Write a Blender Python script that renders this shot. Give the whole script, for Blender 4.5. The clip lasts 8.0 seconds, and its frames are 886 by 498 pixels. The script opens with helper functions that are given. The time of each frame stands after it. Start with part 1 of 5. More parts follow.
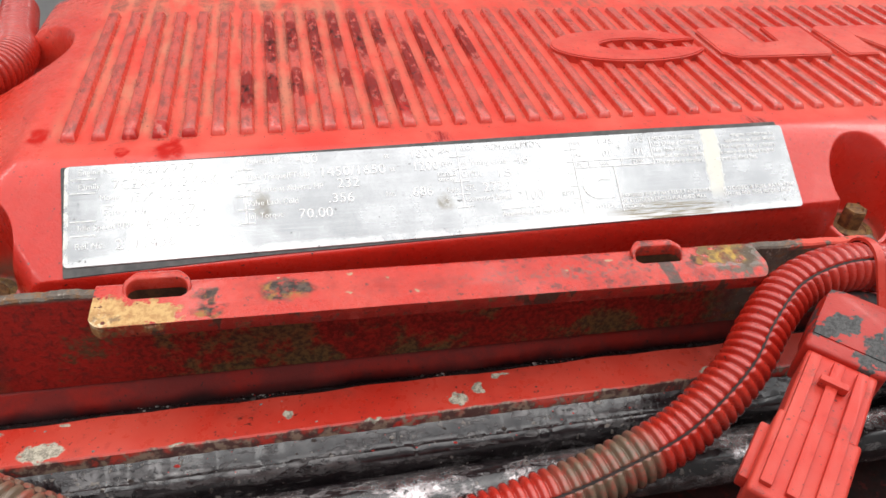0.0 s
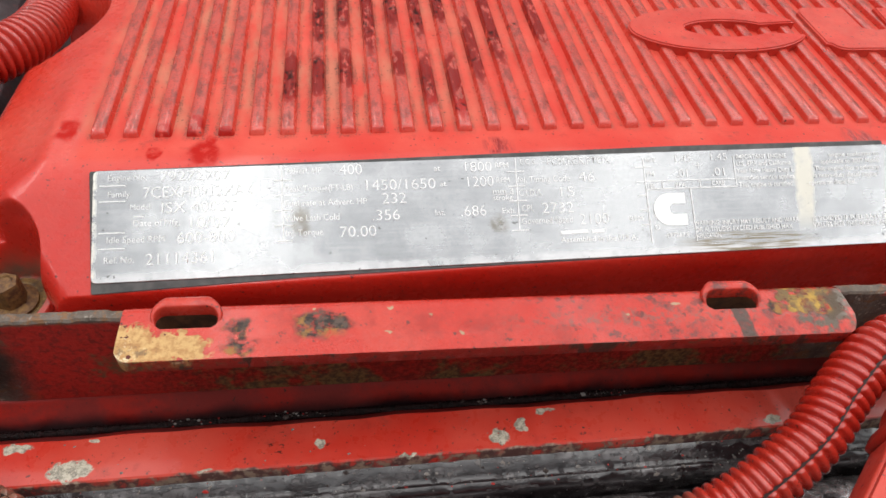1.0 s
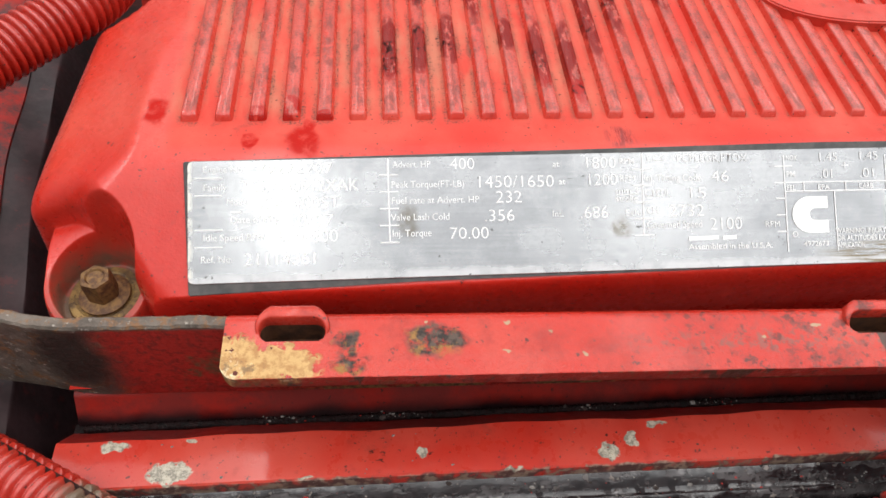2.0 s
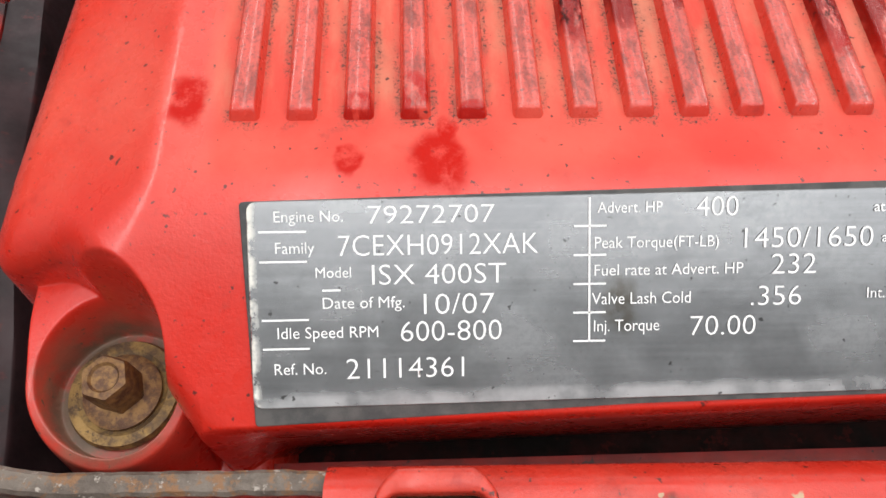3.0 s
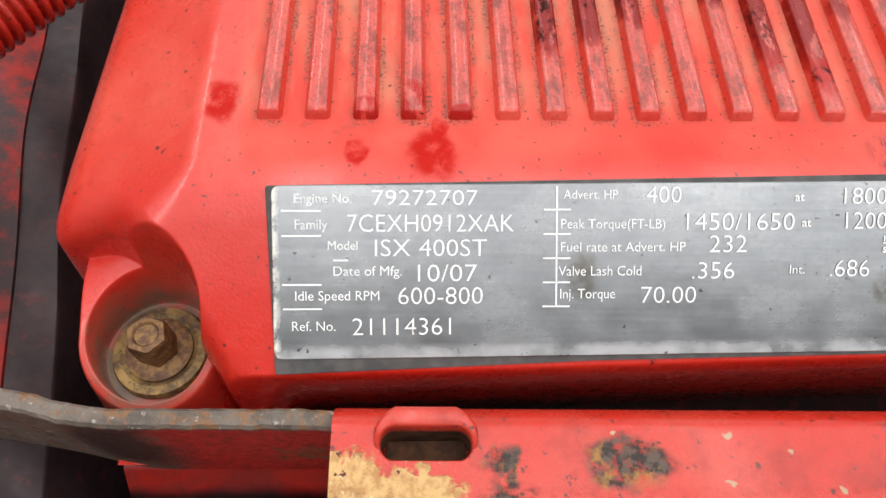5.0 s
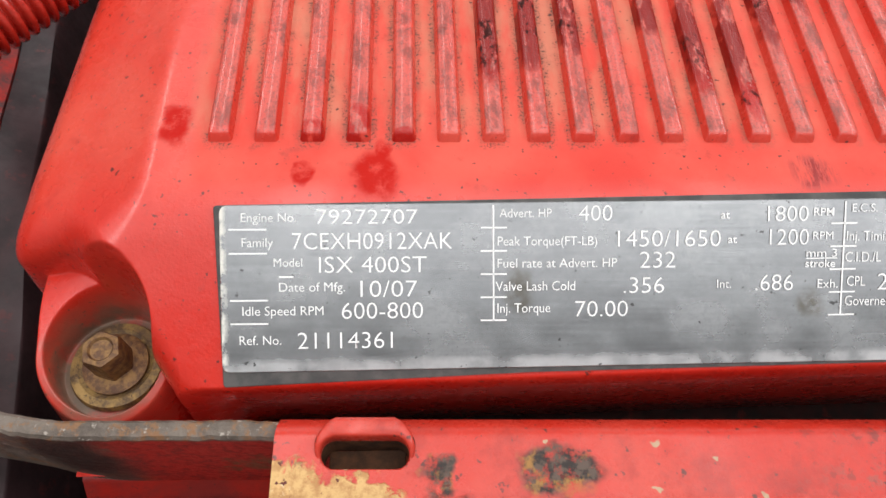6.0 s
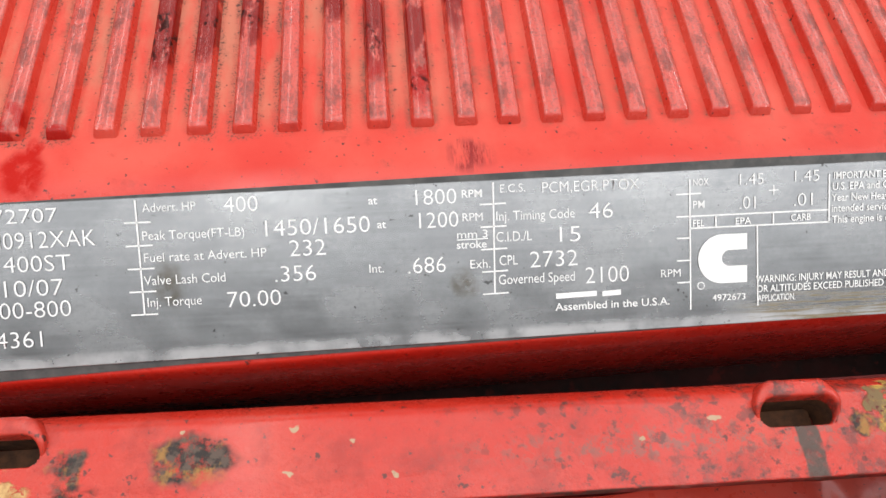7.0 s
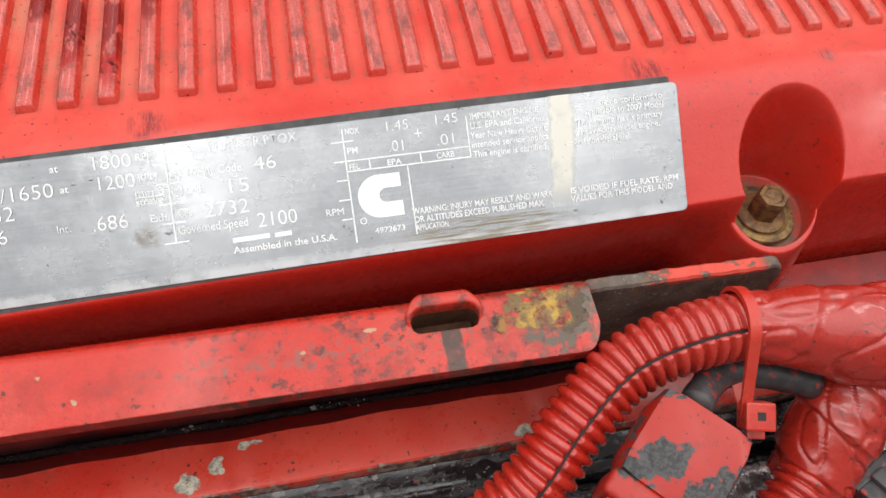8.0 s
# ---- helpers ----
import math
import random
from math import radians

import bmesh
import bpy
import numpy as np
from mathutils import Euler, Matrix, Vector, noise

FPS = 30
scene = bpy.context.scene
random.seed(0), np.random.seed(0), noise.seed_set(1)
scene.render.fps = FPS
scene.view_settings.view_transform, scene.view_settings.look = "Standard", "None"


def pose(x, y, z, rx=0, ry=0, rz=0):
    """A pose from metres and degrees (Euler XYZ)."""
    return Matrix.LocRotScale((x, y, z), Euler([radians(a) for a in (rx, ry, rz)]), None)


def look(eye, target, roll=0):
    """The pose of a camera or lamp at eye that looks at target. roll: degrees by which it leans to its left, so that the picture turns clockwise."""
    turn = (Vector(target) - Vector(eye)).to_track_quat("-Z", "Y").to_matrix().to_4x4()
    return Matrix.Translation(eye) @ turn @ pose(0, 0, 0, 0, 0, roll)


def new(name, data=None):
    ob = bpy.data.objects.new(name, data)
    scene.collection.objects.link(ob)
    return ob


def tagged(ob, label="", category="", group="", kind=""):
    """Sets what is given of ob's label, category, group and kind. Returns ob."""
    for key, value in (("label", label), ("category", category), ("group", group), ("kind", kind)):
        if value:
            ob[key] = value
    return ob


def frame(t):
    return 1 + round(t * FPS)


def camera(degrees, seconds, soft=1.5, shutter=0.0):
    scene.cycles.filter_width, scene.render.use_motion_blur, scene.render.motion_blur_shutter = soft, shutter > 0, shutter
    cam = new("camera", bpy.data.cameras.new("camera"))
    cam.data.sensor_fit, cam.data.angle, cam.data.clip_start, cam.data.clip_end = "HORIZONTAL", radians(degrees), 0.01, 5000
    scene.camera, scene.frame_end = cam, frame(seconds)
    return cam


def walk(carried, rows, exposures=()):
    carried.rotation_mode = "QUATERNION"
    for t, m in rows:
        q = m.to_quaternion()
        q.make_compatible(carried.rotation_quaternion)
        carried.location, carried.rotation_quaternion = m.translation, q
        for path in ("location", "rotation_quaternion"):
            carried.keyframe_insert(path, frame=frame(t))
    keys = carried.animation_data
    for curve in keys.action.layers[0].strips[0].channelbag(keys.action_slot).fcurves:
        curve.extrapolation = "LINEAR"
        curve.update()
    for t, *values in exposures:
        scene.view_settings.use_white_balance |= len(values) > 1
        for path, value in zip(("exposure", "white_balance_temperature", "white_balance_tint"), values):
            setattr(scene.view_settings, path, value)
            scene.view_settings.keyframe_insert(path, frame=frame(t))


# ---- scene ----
cam = camera(64.52, 8.0)
PATH = [
    (0, (0.09377, -0.29512, 0.16709), (0.13471, -0.14446, 0.04209), 4.92),
    (0.5, (0.10370, -0.25139, 0.18123), (0.13492, -0.10944, 0.04384), 5.48),
    (1, (0.10061, -0.24489, 0.18502), (0.12656, -0.10865, 0.04092), 5.38),
    (1.5, (0.09932, -0.24389, 0.18992), (0.12178, -0.11356, 0.03988), 5.46),
    (2, (0.07248, -0.20298, 0.18757), (0.08908, -0.08350, 0.02804), 5.00),
    (2.2, (0.05416, -0.16894, 0.17649), (0.06636, -0.05710, 0.01113), 3.82),
    (3.5, (0.03704, -0.09143, 0.11499), (0.04364, -0.00406, -0.06479), 3.02),
    (4, (0.03940, -0.09195, 0.11981), (0.04516, -0.00547, -0.06043), 2.73),
    (5.3, (0.03886, -0.12273, 0.15365), (0.04662, -0.02506, -0.02071), 3.90),
    (5.5, (0.03930, -0.12192, 0.15471), (0.04707, -0.02329, -0.01910), 3.86),
    (6, (0.05261, -0.12207, 0.15631), (0.06170, -0.02401, -0.01776), 4.31),
    (6.5, (0.09061, -0.12619, 0.15900), (0.10074, -0.02857, -0.01526), 3.98),
    (7, (0.14083, -0.12632, 0.16213), (0.15622, -0.03250, -0.01383), 5.44),
    (7.5, (0.18527, -0.13936, 0.16948), (0.20303, -0.04529, -0.00612), 4.59),
    (8, (0.22277, -0.17346, 0.17863), (0.24949, -0.07492, 0.00666), 5.17),
]
walk(cam, [(t, look(eye, target, roll)) for t, eye, target, roll in PATH],
     [(0, 0.84), (0.6, 0.67), (1.0, 0.66), (1.5, 0.69), (2.2, 0.84), (3.5, 0.86), (4.2, 0.87), (5.5, 0.80), (7.0, 0.72), (8.0, 0.74)])

# ---- daylight: thin bright overcast, sun high behind the cloud ----
world = bpy.data.worlds.new("world")
scene.world = world
world.use_nodes = True
wn, wl = world.node_tree.nodes, world.node_tree.links
sky = wn.new("ShaderNodeTexSky")
sky.sky_type, sky.sun_disc = "NISHITA", False
sky.sun_elevation, sky.sun_rotation = radians(77), radians(85)
sky.air_density, sky.dust_density, sky.ozone_density = 1.0, 1.5, 1.0
grey = wn.new("ShaderNodeHueSaturation")
grey.inputs["Saturation"].default_value = 0.15
wl.new(sky.outputs["Color"], grey.inputs["Color"])
wl.new(grey.outputs["Color"], wn["Background"].inputs["Color"])
wn["Background"].inputs["Strength"].default_value = 0.12
sun_data = bpy.data.lights.new("sun", "SUN")
sun_data.energy, sun_data.angle, sun_data.color = 1.10, radians(130), (1.0, 0.98, 0.95)
sun = new("sun", sun_data)
sun.matrix_world = look((0.22, 0.02, 1.0), (0, 0, 0))
# four long strip lamps in a row under added beams, mirrored in the paint
for x, watts in ((-2.02, 22.0), (-0.36, 15.0), (1.30, 11.0), (2.96, 26.0)):
    strip = bpy.data.lights.new("strip_lamp", "AREA")
    strip.shape, strip.size, strip.size_y, strip.energy, strip.color = "RECTANGLE", 0.22, 4.8, watts, (1.0, 0.985, 0.96)
    new("strip_lamp", strip).matrix_world = pose(x, 0.8, 2.50)

# ---- materials ----
class Graph:
    """A small helper to wire a material."""

    def __init__(self, name):
        self.mat = bpy.data.materials.new(name)
        self.mat.use_nodes = True
        self.n, self.l = self.mat.node_tree.nodes, self.mat.node_tree.links
        self.bsdf = self.n["Principled BSDF"]
        self.co = self.n.new("ShaderNodeNewGeometry").outputs["Position"]

    def put(self, value, socket):
        if isinstance(value, bpy.types.NodeSocket):
            self.l.new(value, socket)
        elif isinstance(value, tuple) and len(value) == 3 and socket.type == "RGBA":
            socket.default_value = (*value, 1)
        else:
            socket.default_value = value

    def noise(self, scale, detail=4.0, rough=0.6, vec=None, distort=0.0):
        n = self.n.new("ShaderNodeTexNoise")
        n.inputs["Scale"].default_value, n.inputs["Detail"].default_value = scale, detail
        n.inputs["Roughness"].default_value, n.inputs["Distortion"].default_value = rough, distort
        self.l.new(vec or self.co, n.inputs["Vector"])
        return n.outputs["Fac"]

    def noise_vec(self, scale, detail=3.0):
        n = self.n.new("ShaderNodeTexNoise")
        n.inputs["Scale"].default_value, n.inputs["Detail"].default_value = scale, detail
        self.l.new(self.co, n.inputs["Vector"])
        return n.outputs["Color"]

    def ramp(self, fac, lo, hi, a=0.0, b=1.0):
        m = self.n.new("ShaderNodeMapRange")
        m.interpolation_type = "SMOOTHSTEP"
        for key, value in (("Value", fac), ("From Min", lo), ("From Max", hi), ("To Min", a), ("To Max", b)):
            self.put(value, m.inputs[key])
        return m.outputs["Result"]

    def math(self, op, a, b=0.0):
        m = self.n.new("ShaderNodeMath")
        m.operation = op
        self.put(a, m.inputs[0])
        self.put(b, m.inputs[1])
        return m.outputs[0]

    def vec(self, op, a, b):
        m = self.n.new("ShaderNodeVectorMath")
        m.operation = op
        self.put(a, m.inputs[0])
        self.put(b, m.inputs[1])
        return m.outputs["Vector"]

    def length(self, a):
        m = self.n.new("ShaderNodeVectorMath")
        m.operation = "LENGTH"
        self.put(a, m.inputs[0])
        return m.outputs["Value"]

    def mix(self, fac, a, b):
        m = self.n.new("ShaderNodeMix")
        m.data_type = "RGBA"
        self.put(fac, m.inputs["Factor"])
        self.put(a, m.inputs["A"])
        self.put(b, m.inputs["B"])
        return m.outputs["Result"]

    def lerp(self, fac, a, b):
        m = self.n.new("ShaderNodeMix")
        m.data_type = "FLOAT"
        self.put(fac, m.inputs["Factor"])
        self.put(a, m.inputs["A"])
        self.put(b, m.inputs["B"])
        return m.outputs["Result"]

    def xyz(self, vec=None):
        s = self.n.new("ShaderNodeSeparateXYZ")
        self.l.new(vec or self.co, s.inputs[0])
        return s.outputs

    def wobble(self, amount, scale):
        """The coordinates, shaken by noise."""
        c = self.vec("SUBTRACT", self.noise_vec(scale), (0.5, 0.5, 0.5))
        return self.vec("ADD", self.co, self.vec("MULTIPLY", c, (amount, amount, amount)))

    def blob(self, co, centre, radius, soft=0.25):
        """1 inside an ellipsoid, fading to 0 at its edge."""
        d = self.length(self.vec("DIVIDE", self.vec("SUBTRACT", co, tuple(centre)), tuple(radius)))
        return self.ramp(d, 1.0 - soft, 1.0 + soft, 1.0, 0.0)

    def blobs(self, co, rows, soft=0.25):
        out = None
        for centre, radius in rows:
            b = self.blob(co, centre, radius, soft)
            out = b if out is None else self.math("MAXIMUM", out, b)
        return out

    def bump(self, height, distance, strength=1.0):
        b = self.n.new("ShaderNodeBump")
        b.inputs["Distance"].default_value, b.inputs["Strength"].default_value = distance, strength
        self.put(height, b.inputs["Height"])
        self.l.new(b.outputs["Normal"], self.bsdf.inputs["Normal"])

    def done(self, colour, rough, metal=0.0, spec=0.5, coat=0.0):
        for key, value in (("Base Color", colour), ("Roughness", rough), ("Metallic", metal), ("Specular IOR Level", spec), ("Coat Weight", coat)):
            self.put(value, self.bsdf.inputs[key])
        if coat:
            self.bsdf.inputs["Coat Roughness"].default_value = 0.12
        return self.mat


RED, RED_DARK, RED_PALE = (0.56, 0.032, 0.018), (0.30, 0.011, 0.006), (0.62, 0.076, 0.049)


def red_paint(name, dirt=0.35, wear=0.0, stains=(), dust=0.0, rough=0.36, chips=(), chip_colour=(0.45, 0.42, 0.36), oil=(), chip_wobble=0.0065, muck=(), coat=0.15, deep=0.0, vary=0.0, film=0.0, peel=0.5, wet=(), crease=0.0, edge_wear=0.0, shade_film=0.0, black=(), low_shade=False):
    """Enamel over casting: mottled, dusty, with stains of given place and optional chips to bare metal."""
    g = Graph(name)
    spec = 0.35
    big, small, fine = g.noise(22, 5), g.noise(160, 5), g.noise(1100, 2)
    c = g.mix(g.ramp(big, 0.35, 0.7), RED, RED_PALE)
    if deep:
        c = g.mix(deep, c, RED_DARK)
    c = g.mix(g.ramp(small, 0.58, 0.78, 0.0, 0.5), c, RED_DARK)
    if vary:
        own = g.n.new("ShaderNodeObjectInfo").outputs["Random"]
        c = g.mix(g.math("MULTIPLY", own, vary), c, RED_DARK)
    r = g.lerp(g.ramp(small, 0.3, 0.7), rough - 0.06, rough + 0.12)
    co = g.wobble(0.006, 130)
    if dust:
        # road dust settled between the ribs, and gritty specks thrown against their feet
        x, y, z = g.xyz()
        c = g.mix(g.ramp(g.math("ADD", y, g.math("MULTIPLY", big, 0.012)), 0.002, -0.016, 0.0, 0.75), c, (0.54, 0.018, 0.010))
        bed = g.noise(1.0, 6, 0.65, g.vec("MULTIPLY", g.co, (55.0, 16.0, 40.0)))
        d = g.math("MULTIPLY", g.ramp(bed, 0.36, 0.66), dust)
        d = g.math("MULTIPLY", d, g.math("MULTIPLY", g.ramp(y, -0.002, 0.010), g.math("MULTIPLY", g.ramp(x, -0.012, -0.004), g.ramp(x, 0.20, 0.10, 0.25, 1.0))))
        c = g.mix(d, c, (0.48, 0.165, 0.098))
        r = g.lerp(d, r, 0.7)
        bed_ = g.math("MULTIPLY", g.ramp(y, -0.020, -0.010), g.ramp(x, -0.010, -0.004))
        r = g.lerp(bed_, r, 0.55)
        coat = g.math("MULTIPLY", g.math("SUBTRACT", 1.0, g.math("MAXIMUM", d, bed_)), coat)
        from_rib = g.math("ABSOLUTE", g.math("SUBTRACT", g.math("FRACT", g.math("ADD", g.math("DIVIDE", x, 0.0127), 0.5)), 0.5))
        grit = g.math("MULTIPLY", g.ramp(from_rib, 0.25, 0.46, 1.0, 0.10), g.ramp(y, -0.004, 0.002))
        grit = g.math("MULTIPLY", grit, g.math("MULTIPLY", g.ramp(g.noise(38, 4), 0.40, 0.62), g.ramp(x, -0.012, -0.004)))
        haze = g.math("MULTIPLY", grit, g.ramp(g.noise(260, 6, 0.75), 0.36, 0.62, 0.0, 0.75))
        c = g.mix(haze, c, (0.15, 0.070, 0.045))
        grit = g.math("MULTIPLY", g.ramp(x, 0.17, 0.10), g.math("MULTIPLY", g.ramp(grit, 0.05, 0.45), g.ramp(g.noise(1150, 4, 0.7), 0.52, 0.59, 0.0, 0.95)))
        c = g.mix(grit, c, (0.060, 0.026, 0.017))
    if dirt:
        d = g.math("MULTIPLY", g.ramp(g.noise(75, 8, 0.72), 0.57, 0.72), dirt)
        c = g.mix(d, c, (0.10, 0.028, 0.02))
        specks = g.math("MULTIPLY", g.ramp(g.noise(520, 2, 0.5), 0.675, 0.73), 0.85)
        c = g.mix(specks, c, (0.03, 0.015, 0.012))
    if stains:
        m = g.math("MULTIPLY", g.blobs(co, stains, 0.3), g.ramp(g.noise(140, 6, 0.7), 0.35, 0.55, 0.35, 1.0))
        c = g.mix(m, c, (0.40, 0.008, 0.004))
        r = g.lerp(m, r, 0.30)
        spec = g.math("SUBTRACT", spec, g.math("MULTIPLY", m, 0.28))
        coat = g.math("MULTIPLY", coat, g.math("SUBTRACT", 1.0, g.math("MULTIPLY", m, 0.9)))
    if oil:
        streak = g.noise(1.0, 6, 0.7, g.vec("MULTIPLY", g.co, (420.0, 75.0, 200.0)))
        area = g.blobs(co, oil, 0.5)
        m = g.math("MULTIPLY", area, g.ramp(streak, 0.40, 0.56))
        c = g.mix(m, c, (0.24, 0.006, 0.004))
        c = g.mix(g.math("MULTIPLY", area, g.ramp(streak, 0.60, 0.66)), c, (0.030, 0.008, 0.006))
        r = g.lerp(m, r, 0.20)
    if crease:
        fold = g.math("ABSOLUTE", g.math("SUBTRACT", g.noise(34, 2, 0.5, g.vec("MULTIPLY", g.wobble(0.004, 90), (1.0, 1.0, 1.6))), 0.5))
        m = g.math("MULTIPLY", g.math("MULTIPLY", g.ramp(fold, 0.002, 0.007, 1.0, 0.0), g.ramp(g.noise(60, 3), 0.42, 0.55)), crease)
        c = g.mix(m, c, (0.06, 0.012, 0.010))
    if edge_wear:
        y_ = g.xyz(g.wobble(0.004, 170))[1]
        m = g.math("MULTIPLY", g.ramp(y_, -0.1128, -0.1118, 1.0, 0.0), g.ramp(g.noise(60, 7, 0.7), 0.40, 0.47, 0.0, edge_wear))
        c = g.mix(m, c, g.mix(g.ramp(g.noise(240, 4), 0.45, 0.6), (0.05, 0.042, 0.038), (0.27, 0.23, 0.17)))
        r = g.lerp(m, r, 0.6)
    if film:
        # road film on the flat tops, rubbed and streaked
        z = g.xyz()[2]
        flat_top = g.ramp(z, 0.0023, 0.0028)
        m = g.math("MULTIPLY", g.math("MULTIPLY", g.ramp(g.noise(1.0, 6, 0.7, g.vec("MULTIPLY", g.co, (230.0, 60.0, 90.0))), 0.30, 0.58), film), flat_top)
        c = g.mix(m, c, (0.50, 0.072, 0.050))
        r = g.lerp(m, r, 0.40)
        smear = g.math("MULTIPLY", g.ramp(g.noise(1.0, 7, 0.72, g.vec("MULTIPLY", g.co, (230.0, 110.0, 90.0))), 0.46, 0.64, 0.0, 0.85), flat_top)
        c = g.mix(smear, c, (0.20, 0.040, 0.030))
        coat = g.math("MULTIPLY", coat, g.math("SUBTRACT", 1.0, g.math("MULTIPLY", smear, 0.8)))
        c = g.mix(g.math("MULTIPLY", g.ramp(g.noise(1100, 4, 0.7), 0.52, 0.62, 0.0, 0.45), flat_top), c, (0.09, 0.022, 0.019))
    if wet:
        # fresh oil lying in runs along the ribs, nearly black where it is thick
        x, y, z = g.xyz()
        run = g.noise(1.0, 4, 0.6, g.vec("MULTIPLY", g.co, (260.0, 90.0, 60.0)))
        m = g.math("MULTIPLY", g.blobs(g.wobble(0.004, 160), wet, 0.18), g.ramp(run, 0.36, 0.48))
        c = g.mix(m, c, g.mix(g.ramp(y, 0.014, 0.030), (0.36, 0.009, 0.005), (0.21, 0.007, 0.004)))
        spec = g.math("SUBTRACT", spec, g.math("MULTIPLY", m, 0.12))
        coat = g.math("MULTIPLY", coat, g.math("SUBTRACT", 1.0, g.math("MULTIPLY", m, 0.6)))
        thick = g.math("MULTIPLY", g.blobs(g.wobble(0.005, 200), black, 0.30), g.ramp(g.noise(1.0, 4, 0.6, g.vec("MULTIPLY", g.co, (420.0, 230.0, 200.0))), 0.50, 0.63, 0.0, 0.92))
        c = g.mix(thick, c, (0.018, 0.006, 0.005))
        r = g.lerp(thick, g.lerp(m, r, 0.14), 0.34)
        spec = g.math("SUBTRACT", spec, g.math("MULTIPLY", thick, 0.20))
        coat = g.math("MULTIPLY", coat, g.math("SUBTRACT", 1.0, thick))
    if low_shade:
        # the shade below the bracket put into the colour, blackening down the face
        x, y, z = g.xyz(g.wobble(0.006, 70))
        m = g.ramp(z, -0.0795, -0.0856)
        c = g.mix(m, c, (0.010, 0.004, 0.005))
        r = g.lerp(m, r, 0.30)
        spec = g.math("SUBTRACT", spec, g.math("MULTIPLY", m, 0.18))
    if wear:
        m = g.math("MULTIPLY", g.ramp(g.noise(48, 9, 0.75), 0.60, 0.66), wear)
        c = g.mix(m, c, (0.09, 0.055, 0.035))
        r = g.lerp(m, r, 0.75)
    if shade_film:
        # dark mottle: film on the emblem, elsewhere shade put into the colour
        m = g.math("MULTIPLY", g.ramp(g.noise(34, 7, 0.72), 0.36, 0.56), shade_film)
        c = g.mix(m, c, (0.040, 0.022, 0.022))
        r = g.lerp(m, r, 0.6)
    if muck:
        m = g.math("MULTIPLY", g.blobs(co, muck, 0.25), g.ramp(g.noise(120, 6, 0.7), 0.34, 0.56, 0.5, 1.0))
        c = g.mix(m, c, g.mix(g.noise(200, 4), (0.085, 0.055, 0.038), (0.20, 0.135, 0.085)))
        r = g.lerp(m, r, 0.7)
    if chips:
        m = g.math("MULTIPLY", g.blobs(g.wobble(chip_wobble, 260), chips, 0.10), g.ramp(g.noise(300, 4), 0.30, 0.38))
        c = g.mix(m, c, g.mix(g.ramp(g.noise(520, 5, 0.75), 0.40, 0.62), tuple(1.15 * v for v in chip_colour), tuple(0.45 * v for v in chip_colour)))
        r = g.lerp(m, r, 0.6)
    wavy = g.math("MULTIPLY", g.noise(45, 2), 2.2)
    g.bump(g.math("ADD", g.math("ADD", g.math("MULTIPLY", small, 0.6), wavy), g.math("MULTIPLY", fine, peel)), 0.0004, 0.5)
    return g.done(c, r, spec=spec, coat=coat)


